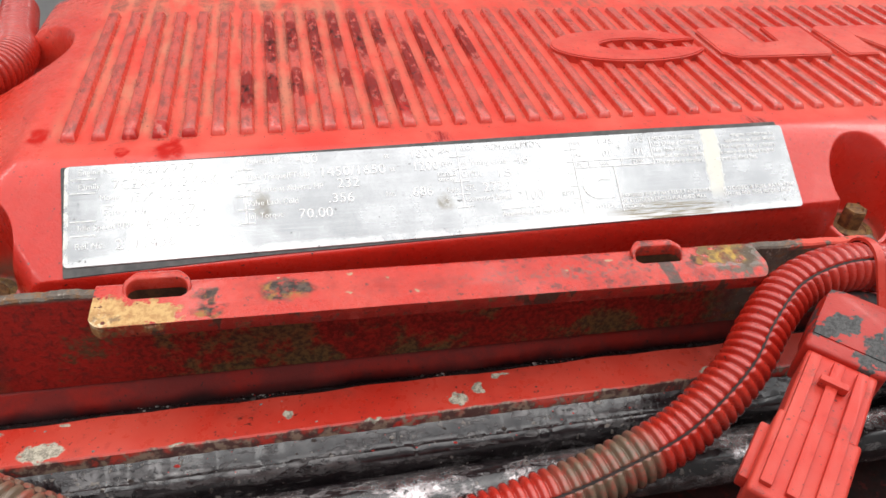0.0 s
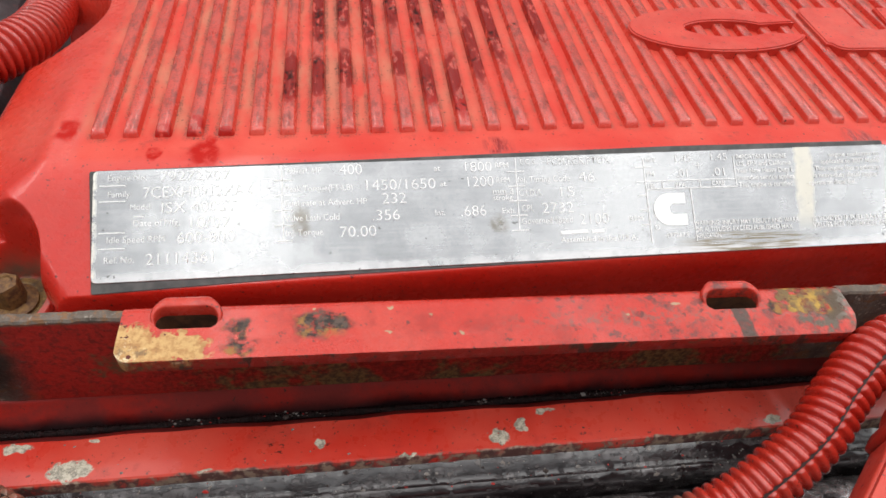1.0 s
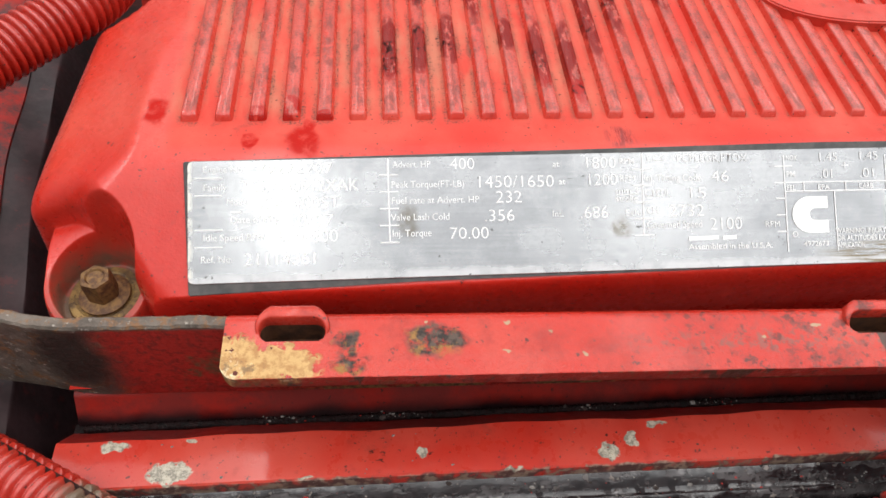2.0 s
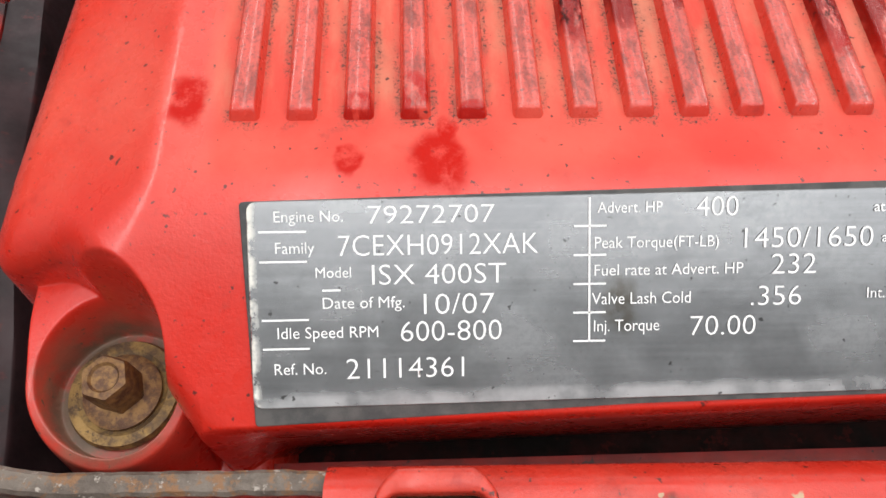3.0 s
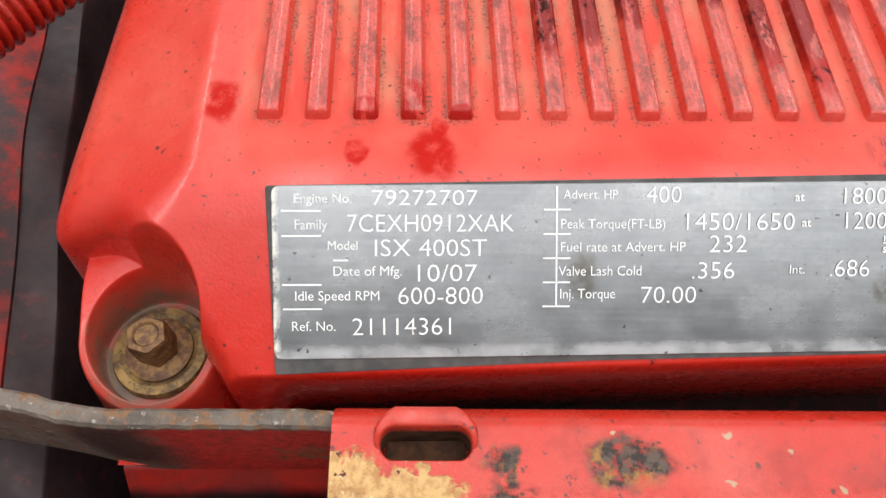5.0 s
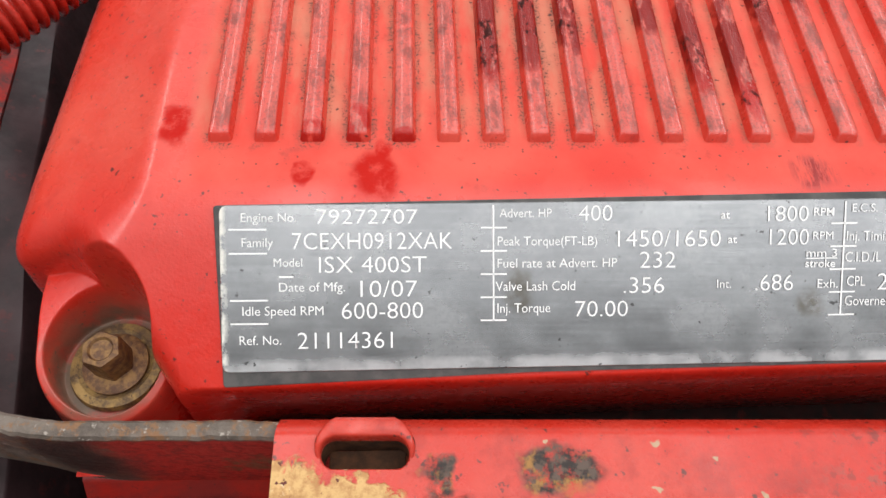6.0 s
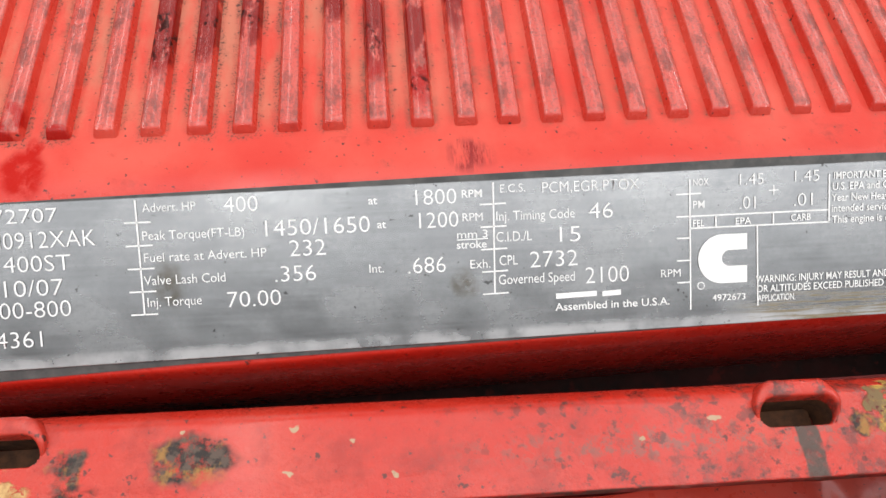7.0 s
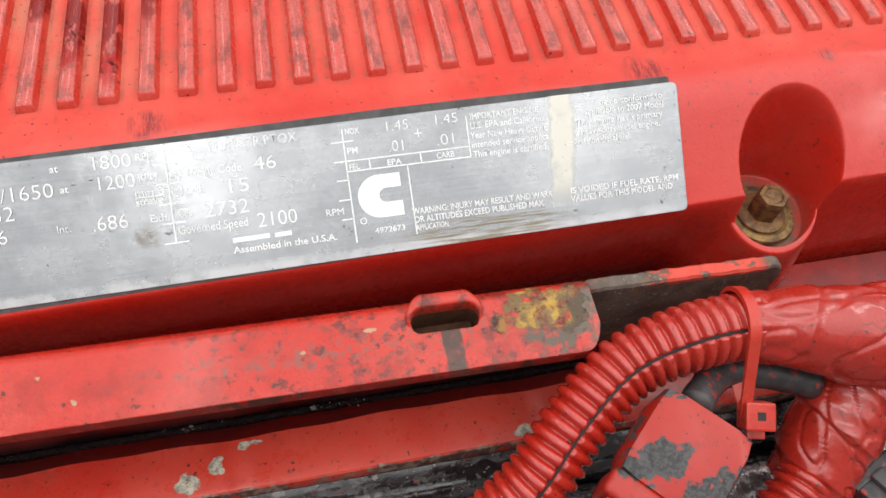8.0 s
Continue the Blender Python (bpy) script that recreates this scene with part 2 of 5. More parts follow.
def nameplate_metal():
    g = Graph("brushed_nameplate_metal")
    stretch = g.vec("MULTIPLY", g.co, (30.0, 900.0, 900.0))
    brush, blot, fine = g.noise(1.0, 4, 0.6, stretch), g.noise(55, 4, 0.5), g.noise(420, 4)
    c = g.mix(g.ramp(blot, 0.35, 0.7), (0.315, 0.323, 0.330), (0.395, 0.403, 0.410))
    c = g.mix(g.ramp(brush, 0.35, 0.75, 0.0, 0.14), c, (0.62, 0.63, 0.64))
    c = g.mix(g.ramp(g.noise(640, 5, 0.75), 0.42, 0.66, 0.0, 0.35), c, (0.26, 0.27, 0.28))
    co = g.wobble(0.004, 220)
    x, y, z = g.xyz()
    # dried glue strip, rubbed brown patch along the lower edge, thumb-sized smudges, pits
    lean = g.math("ADD", g.xyz(co)[0], g.math("MULTIPLY", y, -0.11))
    across = g.ramp(g.math("ABSOLUTE", g.math("SUBTRACT", lean, 0.3030)), 0.0026, 0.0050, 1.0, 0.0)
    strip = g.math("MULTIPLY", g.math("MULTIPLY", across, g.ramp(y, -0.052, -0.040)), g.ramp(g.noise(90, 5), 0.25, 0.5, 0.35, 1.0))
    streaks = g.noise(1.0, 5, 0.7, g.vec("MULTIPLY", g.co, (60.0, 1500.0, 1500.0)))
    rub = g.math("MULTIPLY", g.blobs(co, [((0.270, -0.053, -0.022), (0.027, 0.0042, 0.006))], 0.35), g.ramp(streaks, 0.44, 0.58))
    smudge = g.blobs(co, [((0.0815, -0.040, -0.013), (0.0035, 0.006, 0.006)), ((0.1615, -0.043, -0.0155), (0.0035, 0.0035, 0.004))], 0.5)
    smudge = g.math("MULTIPLY", smudge, g.ramp(fine, 0.3, 0.6, 0.2, 0.7))
    pits = g.math("MAXIMUM", g.ramp(g.noise(380, 2), 0.71, 0.76), g.ramp(g.noise(900, 2), 0.70, 0.76, 0.0, 0.8))
    edge = g.math("MULTIPLY", g.ramp(x, 0.0029, 0.0048, 1.0, 0.0), g.ramp(g.noise(260, 4), 0.35, 0.55))
    # bright lower edge: a reflection put into the colour
    low = g.math("SUBTRACT", g.xyz(g.wobble(0.0012, 300))[1], g.math("SUBTRACT", g.math("MULTIPLY", x, 0.0056), 0.0575))
    gleam = g.math("MULTIPLY", g.ramp(low, 0.0006, 0.0030, 1.0, 0.0), g.ramp(g.noise(70, 4), 0.30, 0.55, 0.05, 0.5))
    c = g.mix(gleam, c, (0.72, 0.72, 0.72))
    c = g.mix(strip, c, (0.68, 0.66, 0.58))
    c = g.mix(rub, c, (0.22, 0.18, 0.11))
    c = g.mix(smudge, c, (0.13, 0.11, 0.075))
    c = g.mix(pits, c, (0.12, 0.12, 0.12))
    c = g.mix(edge, c, (0.75, 0.73, 0.66))
    dull = g.math("MAXIMUM", g.math("MAXIMUM", strip, rub), edge)
    dull = g.math("MAXIMUM", dull, g.math("MULTIPLY", gleam, 0.7))
    m = g.lerp(dull, 0.9, 0.15)
    r = g.math("ADD", g.lerp(g.ramp(blot, 0.3, 0.7), 0.17, 0.27), g.math("MULTIPLY", brush, 0.05))
    r = g.lerp(dull, r, 0.6)
    g.bump(g.math("ADD", g.noise(60, 2.0, 0.5), g.math("MULTIPLY", g.noise(210, 3, 0.6), 0.15)), 0.0005, 0.40)
    return g.done(c, r, m)


def simple(name, a, b, scale, rough, metal=0.0, bump=0.0003, spots=0.0, spot_colour=(0.03, 0.02, 0.02), spec=0.5, coat=0.0):
    """Two tones mottled at two scales, with optional spots."""
    g = Graph(name)
    n, f = g.noise(scale, 7, 0.68), g.noise(scale * 7, 4)
    c = g.mix(g.ramp(n, 0.38, 0.62), a, b)
    if spots:
        c = g.mix(g.math("MULTIPLY", g.ramp(g.noise(scale * 2.7, 5, 0.7), 0.57, 0.64), spots), c, spot_colour)
    r = g.lerp(g.ramp(f, 0.3, 0.7), rough - 0.08, rough + 0.10)
    g.bump(g.math("ADD", g.math("MULTIPLY", n, 0.7), g.math("MULTIPLY", f, 0.3)), bump, 0.6)
    return g.done(c, r, metal, spec, coat)


def bracket_paint():
    """Red enamel flaked to ochre primer at both ends, with burnt and bare spots."""
    g = Graph("flaked_red_bracket_paint")
    big, small, fine = g.noise(30, 5), g.noise(190, 6, 0.7), g.noise(800, 4)
    c = g.mix(g.ramp(big, 0.35, 0.7), RED, RED_PALE)
    c = g.mix(g.ramp(small, 0.56, 0.75, 0.0, 0.6), c, RED_DARK)
    co, rag = g.wobble(0.010, 150), g.wobble(0.016, 240)
    ochre = g.blobs(rag, [((0.022, -0.090, -0.021), (0.008, 0.010, 0.012)), ((0.036, -0.093, -0.021), (0.014, 0.0075, 0.012)),
                          ((0.280, -0.083, -0.024), (0.010, 0.0075, 0.010)), ((0.291, -0.086, -0.026), (0.005, 0.009, 0.014))], 0.10)
    ochre = g.math("MULTIPLY", ochre, g.ramp(g.noise(120, 6, 0.7), 0.37, 0.43))
    ochre_c = g.mix(g.ramp(g.noise(260, 6, 0.7), 0.42, 0.60), (0.56, 0.35, 0.145), (0.40, 0.21, 0.080))
    x, y, z = g.xyz()
    ochre_c = g.mix(g.ramp(x, 0.2, 0.25), ochre_c, g.mix(g.ramp(g.noise(210, 6, 0.7), 0.42, 0.60), (0.50, 0.31, 0.06), (0.36, 0.20, 0.045)))
    ochre_c = g.mix(g.math("MULTIPLY", g.ramp(g.noise(110, 6, 0.7), 0.56, 0.64), g.ramp(x, 0.06, 0.04)), ochre_c, (0.72, 0.58, 0.36))
    ochre_c = g.mix(g.math("MULTIPLY", g.ramp(g.noise(150, 6, 0.7), 0.42, 0.56, 0.15, 0.95), g.ramp(x, 0.2, 0.25)), ochre_c, (0.16, 0.105, 0.05))
    burnt = g.blobs(co, [((0.059, -0.0865, -0.021), (0.0042, 0.0055, 0.010)), ((0.060, -0.094, -0.021), (0.006, 0.003, 0.010)), ((0.090, -0.0860, -0.021), (0.0105, 0.0062, 0.010)),
                         ((0.268, -0.0865, -0.024), (0.004, 0.003, 0.010))], 0.25)
    burnt = g.math("MULTIPLY", burnt, g.ramp(g.noise(170, 6, 0.7), 0.34, 0.52))
    burnt_c = g.mix(g.ramp(g.noise(150, 5), 0.50, 0.62), g.mix(g.ramp(g.noise(420, 4), 0.4, 0.6), (0.030, 0.024, 0.021), (0.10, 0.070, 0.055)), (0.30, 0.15, 0.045))
    faded = g.math("MULTIPLY", g.blobs(co, [((0.222, -0.0885, -0.024), (0.060, 0.0045, 0.010))], 0.5), g.ramp(g.noise(380, 6, 0.75), 0.48, 0.58, 0.0, 0.6))
    v = g.math("ADD", y, g.math("MULTIPLY", x, 0.012))
    # the lip is knocked bare along the front edge
    front = g.ramp(v, -0.0974, -0.0968, 1.0, 0.0)
    lip = g.math("MULTIPLY", front, g.ramp(g.noise(75, 7, 0.7), 0.40, 0.50, 0.35, 1.0))
    lip_c = g.mix(g.ramp(g.noise(120, 7, 0.75), 0.54, 0.62), (0.36, 0.022, 0.014), (0.15, 0.085, 0.040))
    lip_c = g.mix(g.ramp(g.noise(95, 6, 0.7), 0.59, 0.65), lip_c, (0.07, 0.055, 0.045))
    c = g.mix(g.ramp(g.noise(60, 7, 0.72), 0.46, 0.66, 0.28, 0.75), c, RED_DARK)
    # greasy run below the second eye, pitted grime towards that end, charred corner
    run = g.math("MULTIPLY", g.ramp(g.math("ABSOLUTE", g.math("SUBTRACT", g.xyz(g.wobble(0.002, 200))[0], 0.2510)), 0.0026, 0.0034, 1.0, 0.0), g.ramp(v, -0.0825, -0.0840))
    run = g.math("MULTIPLY", run, g.ramp(g.noise(240, 5), 0.30, 0.5, 0.5, 0.95))
    grime = g.math("MULTIPLY", g.ramp(x, 0.150, 0.240), g.ramp(g.noise(165, 6, 0.72), 0.50, 0.59, 0.0, 0.8))
    char = g.math("MULTIPLY", g.blobs(rag, [((0.296, -0.086, -0.026), (0.0065, 0.013, 0.02)), ((0.284, -0.094, -0.026), (0.010, 0.004, 0.02))], 0.2), g.ramp(g.noise(140, 6, 0.7), 0.38, 0.52))
    pit = g.math("MAXIMUM", g.ramp(g.noise(330, 3), 0.645, 0.69), g.math("MULTIPLY", g.ramp(x, 0.12, 0.20), g.ramp(g.noise(210, 4, 0.65), 0.605, 0.65, 0.0, 0.85)))
    knock = g.blobs(g.wobble(0.004, 300), [((0.086, -0.0780, -0.021), (0.0007, 0.0006, 0.01)), ((0.1144, -0.0790, -0.021), (0.0011, 0.0007, 0.01)), ((0.1287, -0.0830, -0.022), (0.0008, 0.0006, 0.01)), ((0.140, -0.0920, -0.022), (0.0009, 0.0007, 0.01)),
                                           ((0.226, -0.0830, -0.023), (0.0017, 0.0010, 0.01)), ((0.205, -0.0870, -0.023), (0.0006, 0.0005, 0.01)), ((0.113, -0.0900, -0.022), (0.0008, 0.0005, 0.01))], 0.2)
    edge_spots = g.math("MULTIPLY", front, g.ramp(g.noise(1.0, 5, 0.6, g.vec("MULTIPLY", g.co, (58.0, 20.0, 20.0))), 0.53, 0.57))
    ochre_c = g.mix(g.ramp(g.noise(95, 7, 0.75), 0.54, 0.62, 0.0, 0.85), ochre_c, (0.20, 0.125, 0.065))
    for m, col in ((faded, (0.14, 0.10, 0.08)), (ochre, ochre_c), (grime, (0.15, 0.032, 0.025)), (char, (0.10, 0.072, 0.048)), (run, (0.055, 0.037, 0.026)), (lip, lip_c), (edge_spots, (0.045, 0.036, 0.024)), (knock, (0.42, 0.28, 0.17)), (burnt, burnt_c), (pit, (0.10, 0.02, 0.015))):
        c = g.mix(m, c, col)
    bare = g.math("MAXIMUM", g.math("MAXIMUM", ochre, burnt), lip)
    r = g.lerp(bare, g.lerp(g.ramp(small, 0.3, 0.7), 0.20, 0.36), 0.62)
    height = g.math("SUBTRACT", g.math("ADD", g.math("ADD", g.math("MULTIPLY", small, 0.5), g.math("MULTIPLY", g.noise(48, 2), 2.6)), g.math("MULTIPLY", fine, 0.15)), g.math("ADD", g.math("MULTIPLY", bare, 0.6), g.math("MULTIPLY", g.math("MULTIPLY", g.ramp(v, -0.0880, -0.0925), g.noise(270, 3, 0.6)), 1.6)))
    g.bump(height, 0.0009, 0.55)
    return g.done(c, r, spec=0.28, coat=g.math("MULTIPLY", g.math("SUBTRACT", 1.0, bare), 0.30))


def strap_metal():
    """Forged strap: grey-brown scale on the edge, smoky and thinly red on the face."""
    g = Graph("scaled_steel_strap")
    n, f = g.noise(70, 8, 0.7), g.noise(420, 5, 0.7)
    x, y, z = g.xyz()
    steel = g.mix(g.ramp(n, 0.4, 0.6), (0.085, 0.066, 0.052), (0.16, 0.13, 0.105))
    steel = g.mix(g.ramp(g.noise(150, 7, 0.75), 0.52, 0.60), steel, (0.20, 0.10, 0.045))
    steel = g.mix(g.ramp(f, 0.58, 0.66), steel, (0.34, 0.30, 0.26))
    red = g.mix(g.ramp(f, 0.45, 0.65), (0.44, 0.020, 0.013), (0.22, 0.017, 0.012))
    red = g.mix(g.ramp(g.noise(30, 8, 0.75), 0.58, 0.66), red, (0.15, 0.075, 0.035))
    paint_top = g.math("MULTIPLY", g.math("MULTIPLY", g.ramp(x, 0.318, 0.326), g.ramp(x, 0.366, 0.360)), g.math("MULTIPLY", g.ramp(z, -0.0300, -0.0288), g.ramp(g.noise(110, 5), 0.40, 0.46)))
    face = g.math("MULTIPLY", g.ramp(z, -0.0265, -0.0245, 1.0, 0.0), g.ramp(x, 0.285, 0.305, 1.0, 0.0))
    right_red = g.math("MAXIMUM", g.math("MULTIPLY", face, g.ramp(x, -0.040, -0.022)), paint_top)
    soot = g.math("MULTIPLY", face, g.blob(g.wobble(0.02, 60), (-0.0375, -0.073, -0.045), (0.012, 0.03, 0.026), 0.5))
    rusty = g.mix(g.ramp(f, 0.42, 0.6), (0.22, 0.125, 0.045), (0.075, 0.048, 0.028))
    rusty = g.mix(g.ramp(g.noise(30, 8, 0.75), 0.44, 0.54), rusty, g.mix(g.ramp(f, 0.4, 0.6), (0.44, 0.022, 0.014), (0.20, 0.016, 0.011)))
    red = g.mix(g.ramp(x, 0.018, 0.026), red, rusty)
    c = g.mix(right_red, steel, red)
    c = g.mix(paint_top, c, RED_PALE)
    c = g.mix(soot, c, (0.025, 0.018, 0.014))
    g.bump(g.math("ADD", g.math("MULTIPLY", n, 0.6), g.math("MULTIPLY", f, 0.4)), 0.0016, 0.9)
    return g.done(c, g.lerp(g.ramp(f, 0.3, 0.7), 0.48, 0.75), 0.15)


def worn_black(name, cover, stretch, grey, metal, wet):
    """Black paint rubbed through to dull brown-grey metal in long ragged patches, wet with oil."""
    g = Graph(name)
    n, f = g.noise(1.0, 7, 0.62, g.vec("MULTIPLY", g.co, stretch)), g.noise(420, 5, 0.7)
    bare = g.math("MULTIPLY", g.ramp(n, cover, cover + 0.07), g.ramp(f, 0.36, 0.46))
    c = g.mix(g.ramp(f, 0.4, 0.6), (0.009, 0.007, 0.008), (0.024, 0.018, 0.019))
    c = g.mix(bare, c, g.mix(g.ramp(g.noise(140, 5), 0.4, 0.6), (0.42 * grey, 0.36 * grey, 0.36 * grey), (grey, 0.92 * grey, 0.92 * grey)))
    # crumbs of dried mud caught in the grease
    crumb = g.math("MULTIPLY", g.ramp(g.noise(300, 3, 0.5), 0.63, 0.68), g.ramp(g.noise(40, 3), 0.45, 0.6))
    c = g.mix(crumb, c, (0.20, 0.17, 0.15))
    r = g.lerp(bare, g.lerp(g.ramp(f, 0.3, 0.7), 0.30 - 0.30 * wet, 0.40 - 0.30 * wet), 0.26)
    r = g.lerp(crumb, r, 0.7)
    g.bump(g.math("ADD", g.math("ADD", g.math("MULTIPLY", bare, -0.3), g.math("MULTIPLY", g.noise(230, 5), 0.7)), g.math("MULTIPLY", crumb, 0.8)), 0.0009, 0.7)
    return g.done(c, r, g.math("MULTIPLY", bare, metal), coat=wet)


COVER_STAINS = [((0.0430, -0.0105, 0), (0.0062, 0.0078, 0.02)), ((0.0450, -0.0040, 0), (0.0022, 0.0050, 0.02)), ((-0.0130, 0.0060, 0), (0.0042, 0.0070, 0.02)), ((0.0235, -0.0095, 0), (0.0026, 0.0034, 0.02))]
COVER_OIL = [((0.165, -0.010, 0), (0.0055, 0.0050, 0.02)), ((0.335, -0.010, 0), (0.007, 0.005, 0.02)), ((0.405, -0.012, 0), (0.003, 0.003, 0.02))]


def along_ribs(*runs):
    """Ellipsoids on single ribs: number of the rib, from and to along it."""
    return [((0.0127 * k, (y0 + y1) / 2, 0.002), (0.0042, (y1 - y0) / 2, 0.02)) for k, y0, y1 in runs]


RIB_WET = along_ribs((2, -0.004, 0.006), (3, -0.004, 0.011), (4, -0.003, 0.003), (6, 0.020, 0.062), (7, 0.024, 0.058), (7, 0.070, 0.140), (8, 0.030, 0.065), (8, 0.085, 0.130), (9, 0.060, 0.140),
                     (10, 0.040, 0.062), (10, 0.085, 0.145), (11, 0.016, 0.060), (11, 0.075, 0.145), (12, 0.006, 0.060), (12, 0.090, 0.130), (13, 0.034, 0.100), (14, 0.050, 0.130), (16, 0.070, 0.120))
RIB_BLACK = along_ribs((6, 0.024, 0.048), (7, 0.034, 0.058), (7, 0.072, 0.104), (8, 0.038, 0.052), (8, 0.092, 0.122), (9, 0.080, 0.102), (9, 0.112, 0.130), (10, 0.095, 0.125), (11, 0.026, 0.040), (11, 0.086, 0.110), (12, 0.007, 0.018), (12, 0.096, 0.118), (13, 0.050, 0.064), (14, 0.070, 0.082), (15, 0.080, 0.090))
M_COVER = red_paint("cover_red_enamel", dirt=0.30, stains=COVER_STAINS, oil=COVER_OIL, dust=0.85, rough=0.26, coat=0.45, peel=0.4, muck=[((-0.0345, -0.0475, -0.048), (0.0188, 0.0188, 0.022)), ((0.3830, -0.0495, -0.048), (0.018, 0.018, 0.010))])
M_RIB = red_paint("rib_red_enamel", dirt=0.35, wet=RIB_WET, black=RIB_BLACK, rough=0.22, coat=0.6, vary=0.10, film=0.75, peel=1.0)
M_EMBLEM = red_paint("emblem_red_enamel", dirt=0.60, rough=0.34, shade_film=0.12)
LEDGE_CHIPS = [((0.158, -0.107, -0.074), (0.0042, 0.0034, 0.01)), ((0.1675, -0.1025, -0.074), (0.0030, 0.0028, 0.01)), ((0.085, -0.104, -0.074), (0.0020, 0.0020, 0.01)), ((-0.009, -0.1075, -0.074), (0.0080, 0.0040, 0.01)),
               ((-0.030, -0.0965, -0.074), (0.006, 0.0020, 0.01)), ((0.179, -0.097, -0.074), (0.004, 0.0010, 0.01)), ((0.042, -0.1118, -0.074), (0.003, 0.0008, 0.01)), ((0.120, -0.1118, -0.074), (0.004, 0.0007, 0.01)), ((0.277, -0.109, -0.074), (0.004, 0.002, 0.01)), ((-0.002, -0.0955, -0.074), (0.002, 0.0010, 0.01))]
M_LEDGE = red_paint("ledge_red_enamel", dirt=0.35, chips=LEDGE_CHIPS, chip_colour=(0.47, 0.43, 0.34), rough=0.30, deep=0.15, peel=0.2, coat=0.6, edge_wear=0.9)
M_FLANGE = red_paint("flange_shaded_red", dirt=0.6, wear=0.3, rough=0.42, deep=0.9, coat=0.1, shade_film=0.45, low_shade=True)
# bevel behind the ledge: oil smears plus its shade, both in the colour
M_BEVEL = red_paint("oily_shaded_red_bevel", dirt=0.9, wear=0.5, rough=0.45, deep=1.0, coat=0.0, shade_film=0.45)
M_HOSE = red_paint("conduit_overspray_red", dirt=0.55, wear=0.25, rough=0.22, coat=0.7, deep=0.60, muck=[((0.204, -0.158, -0.070), (0.022, 0.022, 0.030)), ((0.004, -0.142, -0.055), (0.026, 0.022, 0.030)), ((-0.024, -0.118, -0.052), (0.016, 0.008, 0.020))])
M_TAPE = red_paint("tape_overspray_red", dirt=0.5, wear=0.15, rough=0.26, deep=0.7, coat=0.7, crease=0.5)
M_TIE = red_paint("tie_overspray_red", dirt=0.3, wear=0.2, rough=0.32, deep=0.3)
M_PLUG = red_paint("plug_overspray_red", dirt=0.6, wear=0.3, rough=0.45, deep=0.15)
M_BRACKET, M_STRAP, M_METAL = bracket_paint(), strap_metal(), nameplate_metal()
M_PAD = simple("nameplate_pad_black", (0.045, 0.045, 0.045), (0.09, 0.085, 0.08), 120, 0.6)
M_INK = simple("nameplate_white_print", (0.90, 0.90, 0.89), (0.82, 0.82, 0.81), 300, 0.4)
M_BLACK = worn_black("greasy_black_rail", 0.50, (50.0, 130.0, 150.0), 0.10, 0.35, 0.5)
M_PIPE = worn_black("worn_black_pipe", 0.46, (26.0, 70.0, 70.0), 0.50, 0.9, 0.7)
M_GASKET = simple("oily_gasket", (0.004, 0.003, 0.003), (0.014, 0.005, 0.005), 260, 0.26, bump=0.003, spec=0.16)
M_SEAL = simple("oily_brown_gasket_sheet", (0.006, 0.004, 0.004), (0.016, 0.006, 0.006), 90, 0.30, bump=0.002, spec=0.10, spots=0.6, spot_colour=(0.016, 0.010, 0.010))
M_RUST = simple("bolt_rusty_zinc", (0.29, 0.18, 0.06), (0.085, 0.05, 0.028), 190, 0.55, 0.45, 0.0008, spots=0.8, spot_colour=(0.06, 0.035, 0.02))
M_BOLT = simple("bolt_head_rust", (0.24, 0.13, 0.045), (0.09, 0.042, 0.022), 330, 0.5, 0.4, 0.0008, spots=0.7, spot_colour=(0.10, 0.05, 0.03))
M_SLOT = simple("slot_rusty_brown", (0.12, 0.055, 0.030), (0.055, 0.030, 0.020), 170, 0.8, spec=0.1)
# near-black fill: the shade of the deep gaps put into the colour
M_DARK = simple("engine_gap_dark", (0.012, 0.009, 0.008), (0.035, 0.010, 0.009), 45, 0.8, spec=0.15, spots=0.5, spot_colour=(0.12, 0.015, 0.012))
# both housing colours are darkened for the deep shade it lies in
M_HOUSING = simple("shaded_band_iron", (0.019, 0.010, 0.011), (0.042, 0.021, 0.023), 40, 0.5, spots=0.35, spot_colour=(0.13, 0.020, 0.018), spec=0.35)
M_FACE = red_paint("housing_worn_shaded_red", dirt=1.0, wear=1.0, rough=0.6, deep=1.0, coat=0.0, shade_film=1.0)
M_SLIT = simple("conduit_slit_black", (0.010, 0.008, 0.008), (0.03, 0.012, 0.01), 200, 0.6)
M_RUBBER = simple("peeling_grey_rubber", (0.026, 0.025, 0.026), (0.06, 0.055, 0.055), 110, 0.45, spots=0.8, spot_colour=(0.36, 0.016, 0.010))
M_CAP = red_paint("boot_peeling_red", dirt=0.8, rough=0.34, deep=0.7, chip_wobble=0.013, chips=[((0.300, -0.138, -0.010), (0.012, 0.005, 0.03)), ((0.318, -0.150, -0.010), (0.014, 0.006, 0.03)), ((0.316, -0.118, -0.010), (0.012, 0.005, 0.03)), ((0.331, -0.140, -0.010), (0.003, 0.010, 0.03)), ((0.296, -0.122, -0.020), (0.006, 0.008, 0.03)), ((0.306, -0.156, -0.020), (0.010, 0.005, 0.03))], chip_colour=(0.060, 0.058, 0.057))
M_GROUND = simple("shop_floor", (0.20, 0.194, 0.185), (0.27, 0.26, 0.245), 1.5, 0.85, bump=0.004)
M_HELPER = simple("helper_wall_grey", (0.28, 0.28, 0.285), (0.34, 0.337, 0.33), 3, 0.8, bump=0.002)


